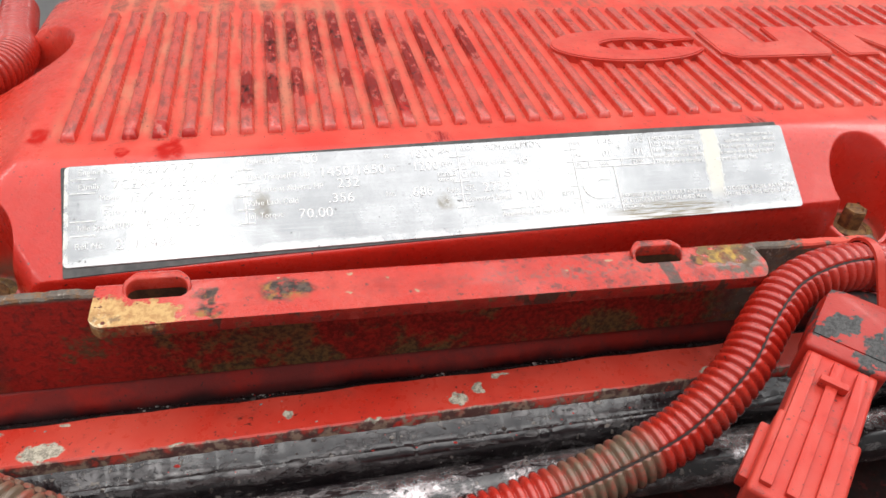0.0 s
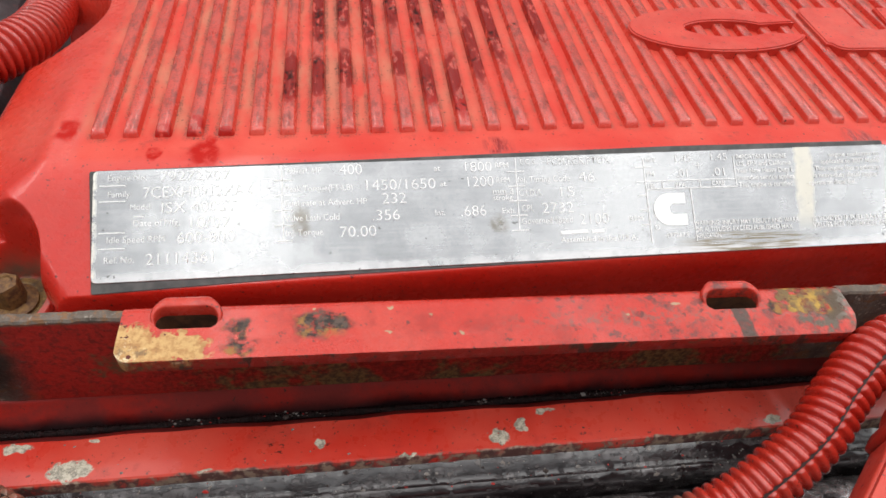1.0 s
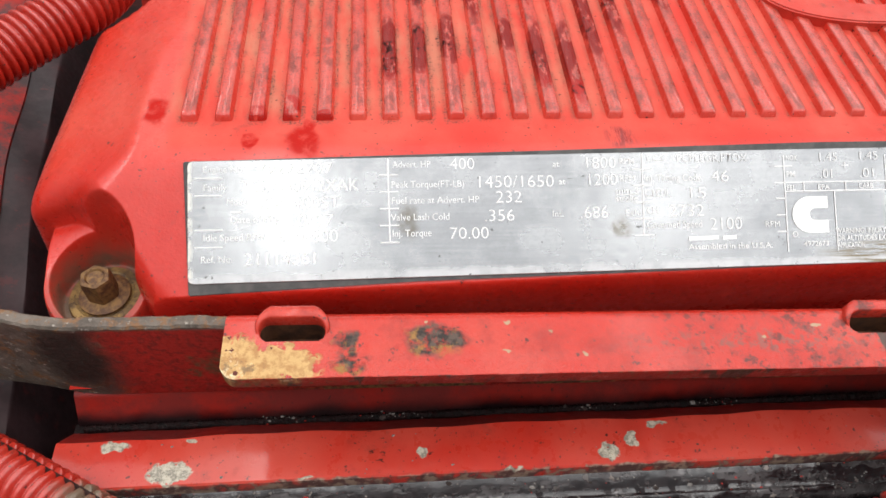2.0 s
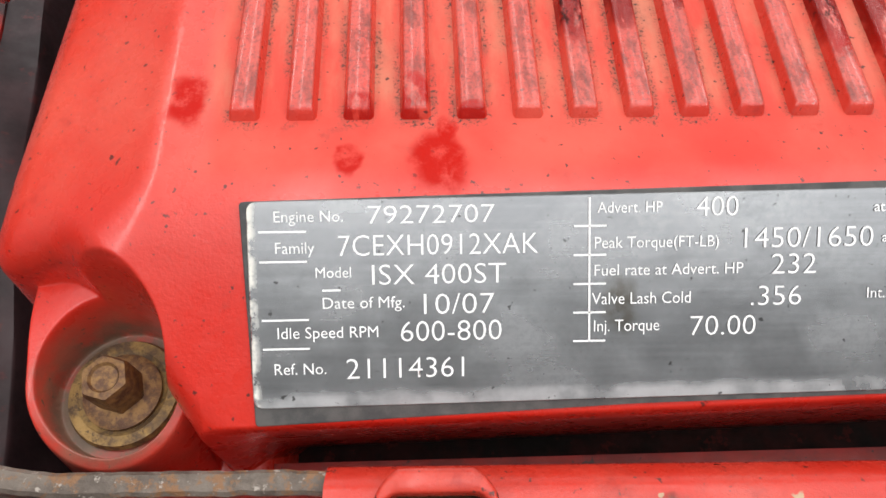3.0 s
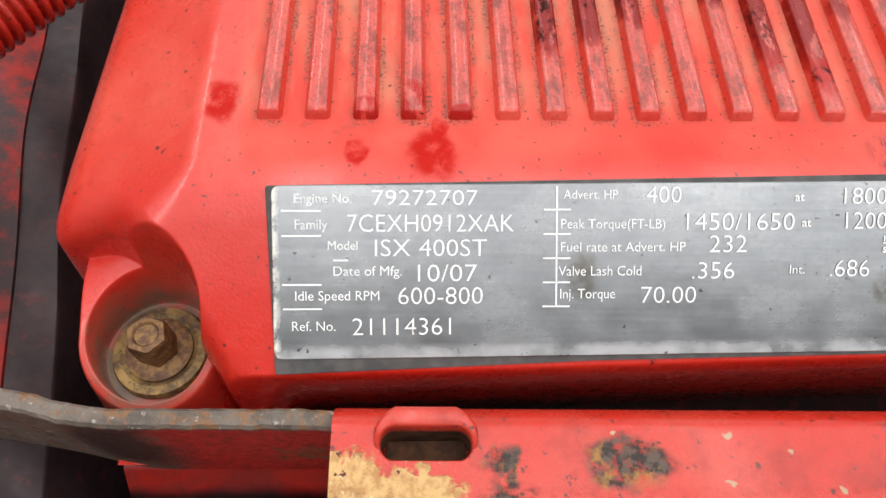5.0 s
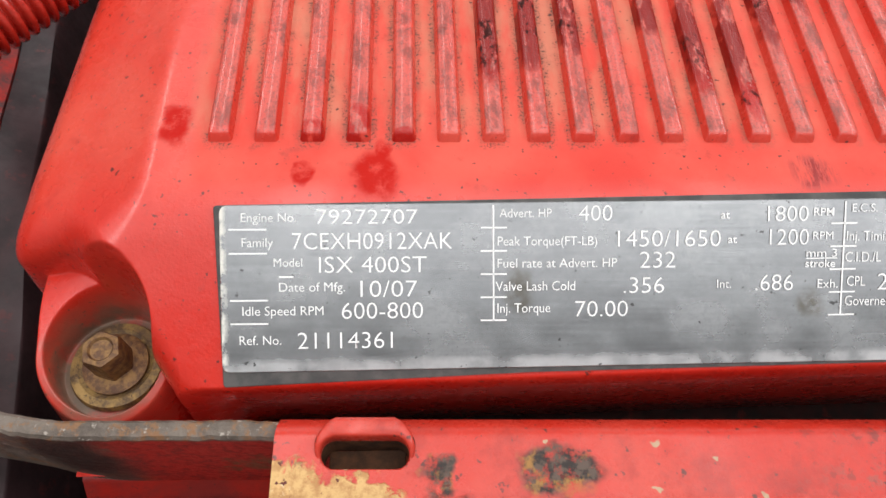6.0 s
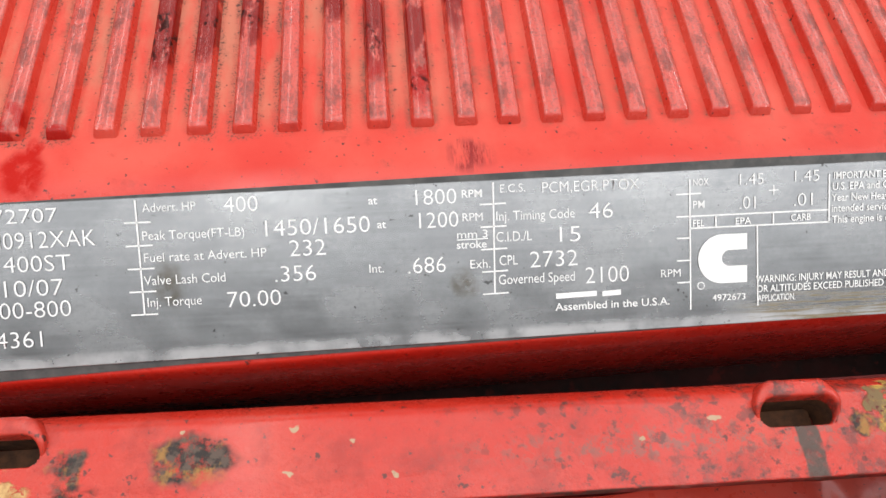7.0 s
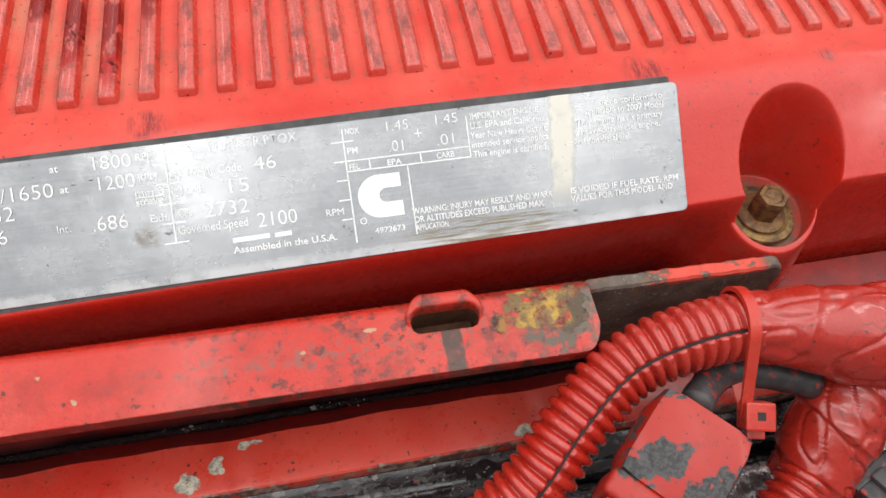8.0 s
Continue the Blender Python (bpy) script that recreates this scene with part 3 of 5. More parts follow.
# ---- mesh helpers ----
def part(name, bm, material, parent=None, label=""):
    """Links a bmesh (or mesh) as one mesh object, under a thing or a part."""
    if isinstance(bm, bmesh.types.BMesh):
        me = bpy.data.meshes.new(name)
        bm.to_mesh(me)
        bm.free()
    else:
        me = bm
    if not me.materials:
        me.materials.append(material)
    ob = new(name, me)
    ob.parent = parent
    if label:
        ob["label"] = label
    return ob


def smooth(me, angle=35):
    me.shade_smooth()
    me.set_sharp_from_angle(angle=radians(angle))
    return me


def box(bm, lo, hi, bevel=0.0, segments=2, m=None):
    """A bevelled box between two corners, in the pose m."""
    made = bmesh.ops.create_cube(bm, size=1.0)["verts"]
    for v in made:
        v.co = Vector([a + (b - a) * (c + 0.5) for a, b, c in zip(lo, hi, v.co)])
    if bevel:
        edges = list({e for v in made for e in v.link_edges})
        made = bmesh.ops.bevel(bm, geom=edges, offset=bevel, segments=segments, profile=0.6, affect="EDGES")["verts"] + [v for v in made if v.is_valid]
    if m:
        for v in set(made):
            v.co = m @ v.co
    return bm


def sheet(name, xs, ys, height, skirt=None):
    """A smooth mesh over a grid, z = height(x, y); skirt: the z to which its rim is drawn down."""
    X, Y = np.meshgrid(xs, ys)
    Z = height(X, Y)
    w, h = len(xs), len(ys)
    co = np.stack([X, Y, Z], -1).reshape(-1, 3)
    i = np.arange(w * h).reshape(h, w)
    quads = np.stack([i[:-1, :-1], i[:-1, 1:], i[1:, 1:], i[1:, :-1]], -1).reshape(-1, 4).tolist()
    verts = co.tolist()
    if skirt is not None:
        rim = list(i[0, :]) + list(i[1:, -1]) + list(i[-1, -2::-1]) + list(i[-2:0:-1, 0])
        base = len(verts)
        verts += [[*co[k][:2].tolist(), skirt] for k in rim]
        n = len(rim)
        quads += [[int(rim[(k + 1) % n]), int(rim[k]), base + k, base + (k + 1) % n] for k in range(n)]
    me = bpy.data.meshes.new(name)
    me.from_pydata(verts, [], quads)
    me.update()
    return me


def smin(a, b, k):
    t = np.clip(0.5 + 0.5 * (b - a) / k, 0, 1)
    return b * (1 - t) + a * t - k * t * (1 - t)


def smax(a, b, k):
    return -smin(-a, -b, k)


def step01(v, lo, hi):
    t = np.clip((v - lo) / (hi - lo), 0, 1)
    return t * t * (3 - 2 * t)


def spline(points, n):
    """Evenly spaced points on a Catmull-Rom curve through the given ones."""
    p = [Vector(q) for q in points]
    p = [2 * p[0] - p[1], *p, 2 * p[-1] - p[-2]]
    fine = []
    for a, b, c, d in zip(p, p[1:], p[2:], p[3:]):
        for k in range(40):
            t = k / 40
            fine.append(0.5 * (2 * b + (c - a) * t + (2 * a - 5 * b + 4 * c - d) * t * t + (3 * b - a - 3 * c + d) * t ** 3))
    fine.append(p[-2])
    at = np.concatenate([[0], np.cumsum([(b - a).length for a, b in zip(fine, fine[1:])])])
    arr = np.array(fine)
    s = np.linspace(0, at[-1], n)
    return [Vector([np.interp(v, at, arr[:, k]) for k in range(3)]) for v in s], float(at[-1])


def frames(path):
    """A turning-free pair of side directions for each point of a path."""
    out, side = [], None
    for k, p in enumerate(path):
        ahead = (path[min(k + 1, len(path) - 1)] - path[max(k - 1, 0)]).normalized()
        if side is None:
            side = Vector((0, 0, 1)).cross(ahead).normalized()
        side = (side - ahead * side.dot(ahead)).normalized()
        out.append((p, side, ahead.cross(side), ahead))
    return out


def tube(name, path, radius, around=24, a0=0.0, a1=2 * math.pi, closed_ends=True):
    """A tube along a path; radius(k, angle) in metres. With a0, a1 only a strip of it."""
    whole = abs(a1 - a0 - 2 * math.pi) < 1e-6
    cols = around if whole else around + 1
    verts, faces = [], []
    for k, (p, s, u, _) in enumerate(frames(path)):
        for j in range(cols):
            a = a0 + (a1 - a0) * j / around
            verts.append(p + (s * math.cos(a) + u * math.sin(a)) * radius(k, a))
    n = len(path)
    for k in range(n - 1):
        for j in range(around):
            q = (j + 1) % cols
            faces.append((k * cols + j, k * cols + q, (k + 1) * cols + q, (k + 1) * cols + j))
    if whole and closed_ends:
        faces += [tuple(range(cols - 1, -1, -1)), tuple((n - 1) * cols + j for j in range(cols))]
    me = bpy.data.meshes.new(name)
    me.from_pydata([tuple(v) for v in verts], [], faces)
    me.shade_smooth()
    return me


def thing(name, label, category, group="", kind=""):
    return tagged(new(name), label, category, group, kind)


# ---- ground, unseen walls that block low sky light, engine below ----
bm = bmesh.new()
bmesh.ops.create_grid(bm, x_segments=8, y_segments=8, size=9.0)
for v in bm.verts:
    v.co.z = -1.25
tagged(part("ground", bm, M_GROUND), "dark oily concrete shop floor", "ground", kind="structure")
# added stand-in for the dark side behind the viewer; tones the nameplate's reflection
bm = box(bmesh.new(), (-4, -1.35, -1.25), (4, -1.15, 1.24), 0.01)
tagged(part("blocker_south", bm, M_HELPER), "plain unseen wall added to block low sky light", "wall", kind="structure")
# unseen walls added to keep low sky off the upright faces
for name, lo, hi in (("wall_north", (-4, 2.9, -1.25), (4, 3.1, 2.0)), ("wall_east", (3.8, -1.15, -1.25), (4.0, 2.9, 2.2)), ("wall_west", (-4.0, -1.15, -1.25), (-3.8, 2.9, 2.2))):
    tagged(part(name, box(bmesh.new(), lo, hi, 0.01), M_HELPER), "plain unseen wall added to block low sky light", "wall", kind="structure")
# beams out of view, added only to carry the lamps
for x in (-2.02, -0.36, 1.30, 2.96):
    bm = box(bmesh.new(), (x - 0.12, -1.34, 2.52), (x + 0.12, 2.91, 2.64), 0.004)
    box(bm, (x - 0.05, 2.91, 2.0), (x + 0.05, 3.05, 2.64), 0.004)
    tagged(part("lamp_beam", bm, M_HELPER), "unseen beam added to carry the strip lamp", "beam", kind="structure")

engine = thing("engine_block", "red-painted engine block below the valve cover", "engine")
part("crankcase", box(bmesh.new(), (-0.25, -0.10, -1.25), (0.75, 0.30, -0.13), 0.01), M_DARK, engine)
part("cylinder_head", box(bmesh.new(), (-0.050, -0.0740, -0.135), (0.70, 0.24, -0.1002), 0.0), M_DARK, engine, "near-black cylinder head, the gap's shade in its colour")

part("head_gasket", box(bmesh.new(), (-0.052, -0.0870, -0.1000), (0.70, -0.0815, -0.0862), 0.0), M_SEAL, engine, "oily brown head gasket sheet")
# ---- valve cover ----
cover = thing("valve_cover", "red enamelled cast valve cover with ribbed top", "valve cover")
CUP_L, CUP_R, CUP_B = (-0.0345, -0.0475), (0.3830, -0.0495), (-0.058, 0.118)
CUP_FLOOR = -0.0470


def cover_height(x, y):
    top = 0.0 * x
    front = 0.66 * (y + 0.021) - 0.0005
    left = 0.45 * (x + 0.0185)
    back = -0.9 * (y - 0.200)
    z = smin(top, front, 0.0055)
    z = smin(z, left, 0.0012 + 0.004 * step01(-y, 0.012, 0.03) + 0.01 * step01(y, 0.03, 0.12))
    z = smin(z, back, 0.01)
    z = smin(z, -0.0265 + 14 * (y + 0.0612 - 0.0185 * x), 0.0030)
    # the shoulder: a blunt rounded left end, cut off in front above the bolt's boss
    inside = smin(x + 0.0640 - 0.05 * np.maximum(y, 0), y + 0.0236 + 1.5 * smax(x + 0.0370, 0.0 * x, 0.0120), 0.0080)
    d = np.clip(inside, 0, 0.0110)
    z = z - 0.0110 + np.sqrt(np.maximum(0.0110 ** 2 - (0.0110 - d) ** 2, 0)) + 14 * np.minimum(inside, 0)
    # left bolt: a boss with a leaning rim, and the bore that flares up into the shoulder
    dx, dy = x - CUP_L[0], y - CUP_L[1]
    r = np.hypot(dx, dy)
    rim = smin(-0.0425 + 0.45 * (y + 0.0655), -0.0262 + 0.3 * dx, 0.006)
    out = np.where(dy < 0, r, np.abs(dx) - 0.0012 * step01(dy, 0.0, 0.02))
    boss = smin(rim, rim + 6 * (0.0192 - out), 0.0034)
    z = smax(z, np.where(dx > 0.019, -0.2, boss), 0.0040)
    back_lean = 0.5 + 0.5 * np.cos(np.arctan2(dy, dx) - 1.75)
    z = smin(z, CUP_FLOOR + (13.0 - 4.5 * back_lean ** 2) * np.maximum(r - 0.0158, 0), 0.0024 + 0.0050 * (0.5 + 0.5 * np.cos(np.arctan2(dy, dx) - 2.2)) ** 3)
    z = np.where(r < 0.0158, np.minimum(z, CUP_FLOOR), z)
    # right bolt: a deeper bore with a rounded lip that opens to one side
    dx, dy = x - CUP_R[0], y - CUP_R[1]
    r = np.hypot(dx, dy)
    rim = -0.0430 + 0.45 * (y + 0.0675)
    boss = smin(rim, rim + 6 * (0.0190 - r), 0.0026)
    z = smax(z, np.where(dy > 0.010, -0.2, boss), 0.0045)
    lean = 0.5 + 0.5 * np.cos(np.arctan2(dy, dx) - 1.15)
    z = smin(z, CUP_FLOOR + (12.0 - 5.5 * lean ** 2) * np.maximum(r - 0.0160 - 0.0042 * lean ** 2, 0), 0.0024 + 0.0085 * lean ** 2)
    z = np.where(r < 0.0160, np.minimum(z, CUP_FLOOR), z)
    rb = np.hypot(x - CUP_B[0], (y - CUP_B[1]) * 0.9)
    z = smin(z, -0.060 + 4.0 * np.maximum(rb - 0.024, 0), 0.006)
    # foot of the casting
    z = np.maximum(z, np.where(x > -0.051, -0.0690, -0.0768))
    return z


def spread(*spans):
    out = []
    for lo, hi, step in spans:
        out += list(np.arange(lo, hi - step * 0.5, step))
    return np.array(out + [spans[-1][1]])


xs = spread((-0.070, -0.009, 0.0003), (-0.009, 0.355, 0.0030), (0.355, 0.425, 0.0004), (0.425, 0.70, 0.005))
ys = spread((-0.0745, -0.016, 0.0003), (-0.016, -0.010, 0.0005), (-0.010, 0.006, 0.0016), (0.006, 0.06, 0.004), (0.06, 0.15, 0.0022), (0.15, 0.235, 0.004))
me = sheet("cover_body", xs, ys, cover_height)
# the side wall draws in below its brow, between the two bolt scoops
for v in me.vertices:
    x, y, z = v.co
    if -0.003 < x < 0.62 and y < -0.040 and z < -0.0686:
        v.co.z = z = -0.0985
    if y < -0.030 and z < -0.0300:
        v.co.y += 0.20 * (-0.0300 - z) * float(step01(np.float64(x), -0.012, 0.004) * step01(np.float64(x), 0.366, 0.350))
bm = bmesh.new()
bm.from_mesh(me)
gone = [f for f in bm.faces if all(v.co.z < -0.0984 for v in f.verts) or all(v.co.x < -0.0500 and v.co.z < -0.0660 for v in f.verts)]
bmesh.ops.delete(bm, geom=gone, context="FACES")
bm.to_mesh(me)
bm.free()
me.shade_smooth()
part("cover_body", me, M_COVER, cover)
bm = bmesh.new()
rows = []
for k in range(150):
    x = -0.0505 + 0.75 * k / 149
    w = 0.0004 * noise.noise(Vector((x * 80, 2, 0)))
    rows.append([bm.verts.new((x, y, z)) for y, z in ((-0.0600, -0.0985), (-0.0600, -0.0742), (-0.0734 + w, -0.0742), (-0.0745 + w, -0.0746), (-0.0752 + w, -0.0757), (-0.0790 + w, -0.0812), (-0.0822 + w, -0.0858), (-0.0830, -0.0990))])
for a, b in zip(rows, rows[1:]):
    for j in range(7):
        bm.faces.new((a[j], b[j], b[j + 1], a[j + 1]))
bm.faces.new(rows[0])
bm.faces.new(rows[-1][::-1])
bmesh.ops.recalc_face_normals(bm, faces=bm.faces)
me = bpy.data.meshes.new("cover_flange")
bm.to_mesh(me)
bm.free()
part("cover_flange", smooth(me, 40), M_FLANGE, cover, "dark red flange, shade below the bracket in its colour")


def rib_mesh():
    """One cast rib from its foot at y = 0, with sloped ends and flanks."""
    bm = bmesh.new()
    n = 14
    rows = []
    for k in range(n + 1):
        y = (0.0, 0.0014, 0.0022, 0.0034)[k] if k < 4 else 0.1490 if k == n else 0.0034 + (0.1470 - 0.0034) * (k - 3) / (n - 4)
        low = k in (0, n)
        drop = (0.0, 0.0009, 0.0003, 0.0)[k] if k < 4 else 0.0
        prof = [(-0.0037, -0.0006), (-0.0033, 0.0004), (-0.0029, 0.0020), (-0.0026, 0.0026), (-0.0021, 0.0029), (0.0021, 0.0029), (0.0026, 0.0026), (0.0029, 0.0020), (0.0033, 0.0004), (0.0037, -0.0006)]
        rows.append([bm.verts.new((a * (1.0 if not low else 0.96), y, -0.0006 if low else b - drop * max(b, 0) / 0.0029)) for a, b in prof])
    for a, b in zip(rows, rows[1:]):
        for j in range(9):
            bm.faces.new((a[j], a[j + 1], b[j + 1], b[j]))
    bmesh.ops.recalc_face_normals(bm, faces=bm.faces)
    me = bpy.data.meshes.new("rib")
    bm.to_mesh(me)
    bm.free()
    me.materials.append(M_RIB)
    return smooth(me, 50)


ribs = rib_mesh()
for k in range(52):
    ob = part("rib", ribs, M_RIB, cover)
    ob.location = (0.0127 * k, 0, 0)


def slab(outline, z0, z1, bevel):
    """A raised shape from an outline, with rounded upper rim."""
    bm = bmesh.new()
    low = [bm.verts.new((x, y, z0)) for x, y in outline]
    face = bm.faces.new(low)
    if face.normal.z < 0:
        face.normal_flip()
    got = bmesh.ops.extrude_face_region(bm, geom=[face])["geom"]
    for v in got:
        if isinstance(v, bmesh.types.BMVert):
            v.co.z = z1
    bmesh.ops.recalc_face_normals(bm, faces=bm.faces)
    rim = [e for e in bm.edges if all(abs(v.co.z - z1) < 1e-6 for v in e.verts)]
    bmesh.ops.bevel(bm, geom=rim, offset=bevel, segments=3, affect="EDGES")
    me = bpy.data.meshes.new("raised_emblem")
    bm.to_mesh(me)
    bm.free()
    return smooth(me, 62)


def arc(cx, cy, rx, ry, a0, a1, n=40):
    return [(cx + rx * math.cos(radians(a0 + (a1 - a0) * k / n)), cy + ry * math.sin(radians(a0 + (a1 - a0) * k / n))) for k in range(n + 1)]


oval = arc(0.3010, 0.0800, 0.0500, 0.0230, 17, 343) + arc(0.3060, 0.0800, 0.0240, 0.0085, 330, 30)
block = [(0.3560, 0.0980), (0.3560, 0.0640)] + arc(0.3660, 0.0660, 0.008, 0.008, 200, 270, 6) + arc(0.4250, 0.0660, 0.008, 0.008, 270, 360, 6) + [(0.4350, 0.1030), (0.4060, 0.1030), (0.4040, 0.0800), (0.3920, 0.0780), (0.3860, 0.0800), (0.3860, 0.1030), (0.3600, 0.1030)]
wide = [(0.4420, 0.0580), (0.4640, 0.0580), (0.4660, 0.0840), (0.4780, 0.0580), (0.5060, 0.0580), (0.5160, 0.0840), (0.5180, 0.0580), (0.5400, 0.0580), (0.5400, 0.0980), (0.5350, 0.1030), (0.4470, 0.1030), (0.4420, 0.0980)]
for outline in (oval, block, wide):
    part("raised_emblem", slab(outline, -0.001, 0.0052, 0.0008), M_EMBLEM, cover)


# ---- cover bolts ----
def cover_bolt(place, label):
    bolt = thing("cover_bolt", label, "bolt", "bolts of the valve cover")
    bolt.location = place
    bm = bmesh.new()
    prof = [(0.0, 0.0), (0.0132, 0.0), (0.0137, 0.0010), (0.0131, 0.0026), (0.0108, 0.0029), (0.0098, 0.0022), (0.0, 0.0022)]
    rings = [[bm.verts.new((r * math.cos(a), r * math.sin(a), z)) for a in np.linspace(0, 2 * math.pi, 36, False)] for r, z in prof[1:-1]]
    for a, b in zip(rings, rings[1:]):
        for j in range(36):
            bm.faces.new((a[j], a[(j + 1) % 36], b[(j + 1) % 36], b[j]))
    bm.faces.new(rings[-1])
    me = bpy.data.meshes.new("washer")
    bm.to_mesh(me)
    bm.free()
    part("washer", smooth(me, 40), M_RUST, bolt, "rusty yellow-zinc washer")
    bm = bmesh.new()
    rows = []
    for r, z, six in ((0.0094, 0.0022, 0), (0.0094, 0.0034, 0), (0.0076, 0.0042, 0), (0.0061, 0.0044, 1), (0.0061, 0.0136, 1), (0.0055, 0.0148, 1), (0.0036, 0.0150, 0), (0.0030, 0.0143, 0)):
        row = []
        for a in np.linspace(0, 2 * math.pi, 48, False):
            f = math.cos(math.pi / 6) / math.cos((a + 0.3) % (math.pi / 3) - math.pi / 6) if six else 1.0
            row.append(bm.verts.new((r * f * math.cos(a), r * f * math.sin(a), z)))
        rows.append(row)
    for a, b in zip(rows, rows[1:]):
        for j in range(48):
            bm.faces.new((a[j], a[(j + 1) % 48], b[(j + 1) % 48], b[j]))
    bm.faces.new(rows[-1])
    me = bpy.data.meshes.new("flanged_head")
    bm.to_mesh(me)
    bm.free()
    part("flanged_head", smooth(me, 30), M_BOLT, bolt, "rust-pitted hexagon head")
    return bolt


cover_bolt((*CUP_L, CUP_FLOOR), "rusty flanged hexagon bolt in a scooped cup")
cover_bolt((*CUP_R, CUP_FLOOR), "ochre rusty bolt deep in a red cup")

# ---- nameplate on the sloping face ----
SLOPE = 0.66
P0 = Vector((0, -0.021, -0.0005))
UP = Vector((0, 1, SLOPE)).normalized()
OUT = Vector((0, -SLOPE, 1)).normalized()


def on_plate(u, v, w=0.0):
    return P0 + Vector((u, 0, 0)) + UP * v + OUT * w


def plate_slab(name, corners, w0, w1, radius, material, parent, label=""):
    """A thin sheet on the sloping face with rounded corners."""
    out = []
    n = len(corners)
    for k in range(n):
        a, b, c = (Vector(corners[(k + d) % n]) for d in (-1, 0, 1))
        p, q = b + (a - b).normalized() * radius, b + (c - b).normalized() * radius
        out += [tuple((1 - t) ** 2 * p + 2 * t * (1 - t) * b + t * t * q) for t in np.linspace(0, 1, 6)]
    bm = bmesh.new()
    face = bm.faces.new([bm.verts.new((u, v, w0)) for u, v in out])
    if face.normal.z < 0:
        face.normal_flip()
    for v in bmesh.ops.extrude_face_region(bm, geom=[face])["geom"]:
        if isinstance(v, bmesh.types.BMVert):
            v.co.z = w1
    rim = [e for e in bm.edges if all(abs(v.co.z - w1) < 1e-7 for v in e.verts)]
    bmesh.ops.bevel(bm, geom=rim, offset=min(0.0002, (w1 - w0) * 0.4), segments=1, affect="EDGES")
    bmesh.ops.recalc_face_normals(bm, faces=bm.faces)
    for v in bm.verts:
        v.co = on_plate(*v.co)
    return part(name, bm, material, parent, label)


plate = thing("nameplate", "scuffed aluminium engine nameplate with white print", "nameplate")
plate_slab("adhesive_pad", [(0.0010, 0.0006), (0.0026, -0.0478), (0.0850, -0.0446), (0.3405, -0.0408), (0.3405, 0.0056), (0.2400, 0.0052)], -0.0012, 0.0006, 0.001, M_PAD, plate, "black adhesive backing pad")
sheet_metal = plate_slab("metal_sheet", [(0.0026, 0.0006), (0.0025, -0.0437), (0.3422, -0.0415), (0.3430, 0.0035)], 0.0006, 0.0011, 0.0024, M_METAL, plate, "brushed aluminium sheet")
INK_W = 0.00135
waiting = []


def lettering(text, u, v, width, height):
    """A line of print whose baseline starts at (u, v) on the plate."""
    curve = bpy.data.curves.new("lettering", "FONT")
    curve.body, curve.resolution_u, curve.offset = text, 3, 0.008 if height < 0.00215 else -0.005 if height < 0.003 else -0.012
    waiting.append((new("lettering", curve), u, v, width, height))


lettering("Engine No.", 0.0083, -0.0037, 0.0143, 0.0023)
lettering("79272707", 0.0278, -0.0043, 0.0265, 0.0038)
lettering("Family", 0.0084, -0.0103, 0.0081, 0.0024)
lettering("7CEXH0912XAK", 0.0215, -0.0110, 0.0420, 0.0044)
lettering("Model", 0.0166, -0.0155, 0.0074, 0.0022)
lettering("ISX 400ST", 0.0284, -0.0172, 0.0283, 0.0043)
lettering("Date of Mfg.", 0.0179, -0.0221, 0.0172, 0.0024)
lettering("10/07", 0.0392, -0.0237, 0.0150, 0.0044)
lettering("Idle Speed RPM", 0.0082, -0.0284, 0.0212, 0.0024)
lettering("600-800", 0.0342, -0.0295, 0.0215, 0.0044)
lettering("Ref. No.", 0.0073, -0.0362, 0.0109, 0.0024)
lettering("21114361", 0.0225, -0.0374, 0.0251, 0.0044)
lettering("Advert. HP", 0.0761, -0.0027, 0.0139, 0.0023)
lettering("400", 0.0973, -0.0037, 0.0090, 0.0042)
lettering("at", 0.1359, -0.0032, 0.0024, 0.0021)
lettering("1800", 0.1488, -0.0040, 0.0112, 0.0042)
lettering("Peak Torque(FT-LB)", 0.0756, -0.0102, 0.0267, 0.0024)
lettering("1450/1650", 0.1079, -0.0107, 0.0281, 0.0044)
lettering("at", 0.138, -0.0098, 0.0024, 0.0021)
lettering("1200", 0.1495, -0.0104, 0.0108, 0.0043)
lettering("Fuel rate at Advert. HP", 0.0756, -0.0161, 0.0322, 0.0024)
lettering("232", 0.114, -0.0164, 0.0097, 0.0044)
lettering("Valve Lash Cold", 0.0751, -0.0223, 0.0214, 0.0025)
lettering(".356", 0.1097, -0.0232, 0.0110, 0.0043)
lettering("Int.", 0.1353, -0.0220, 0.0039, 0.0023)
lettering(".686", 0.1459, -0.0228, 0.0104, 0.0044)
lettering("Inj. Torque", 0.0756, -0.0282, 0.0142, 0.0025)
lettering("70.00", 0.0966, -0.0295, 0.0143, 0.0043)
lettering("RPM", 0.1615, -0.0025, 0.0056, 0.0021)
lettering("RPM", 0.1615, -0.0090, 0.0056, 0.0022)
lettering("mm 3", 0.1598, -0.0137, 0.0085, 0.0022)
lettering("stroke", 0.1596, -0.0165, 0.0083, 0.0021)
lettering("Exh.", 0.1632, -0.0222, 0.0056, 0.0024)
lettering("E.C.S.", 0.1722, -0.0015, 0.0070, 0.0022)
lettering("PCM,EGR,PTOX", 0.184, -0.0021, 0.0275, 0.0030)
lettering("Inj. Timing Code", 0.1709, -0.0093, 0.0221, 0.0026)
lettering("46", 0.197, -0.0098, 0.0069, 0.0043)
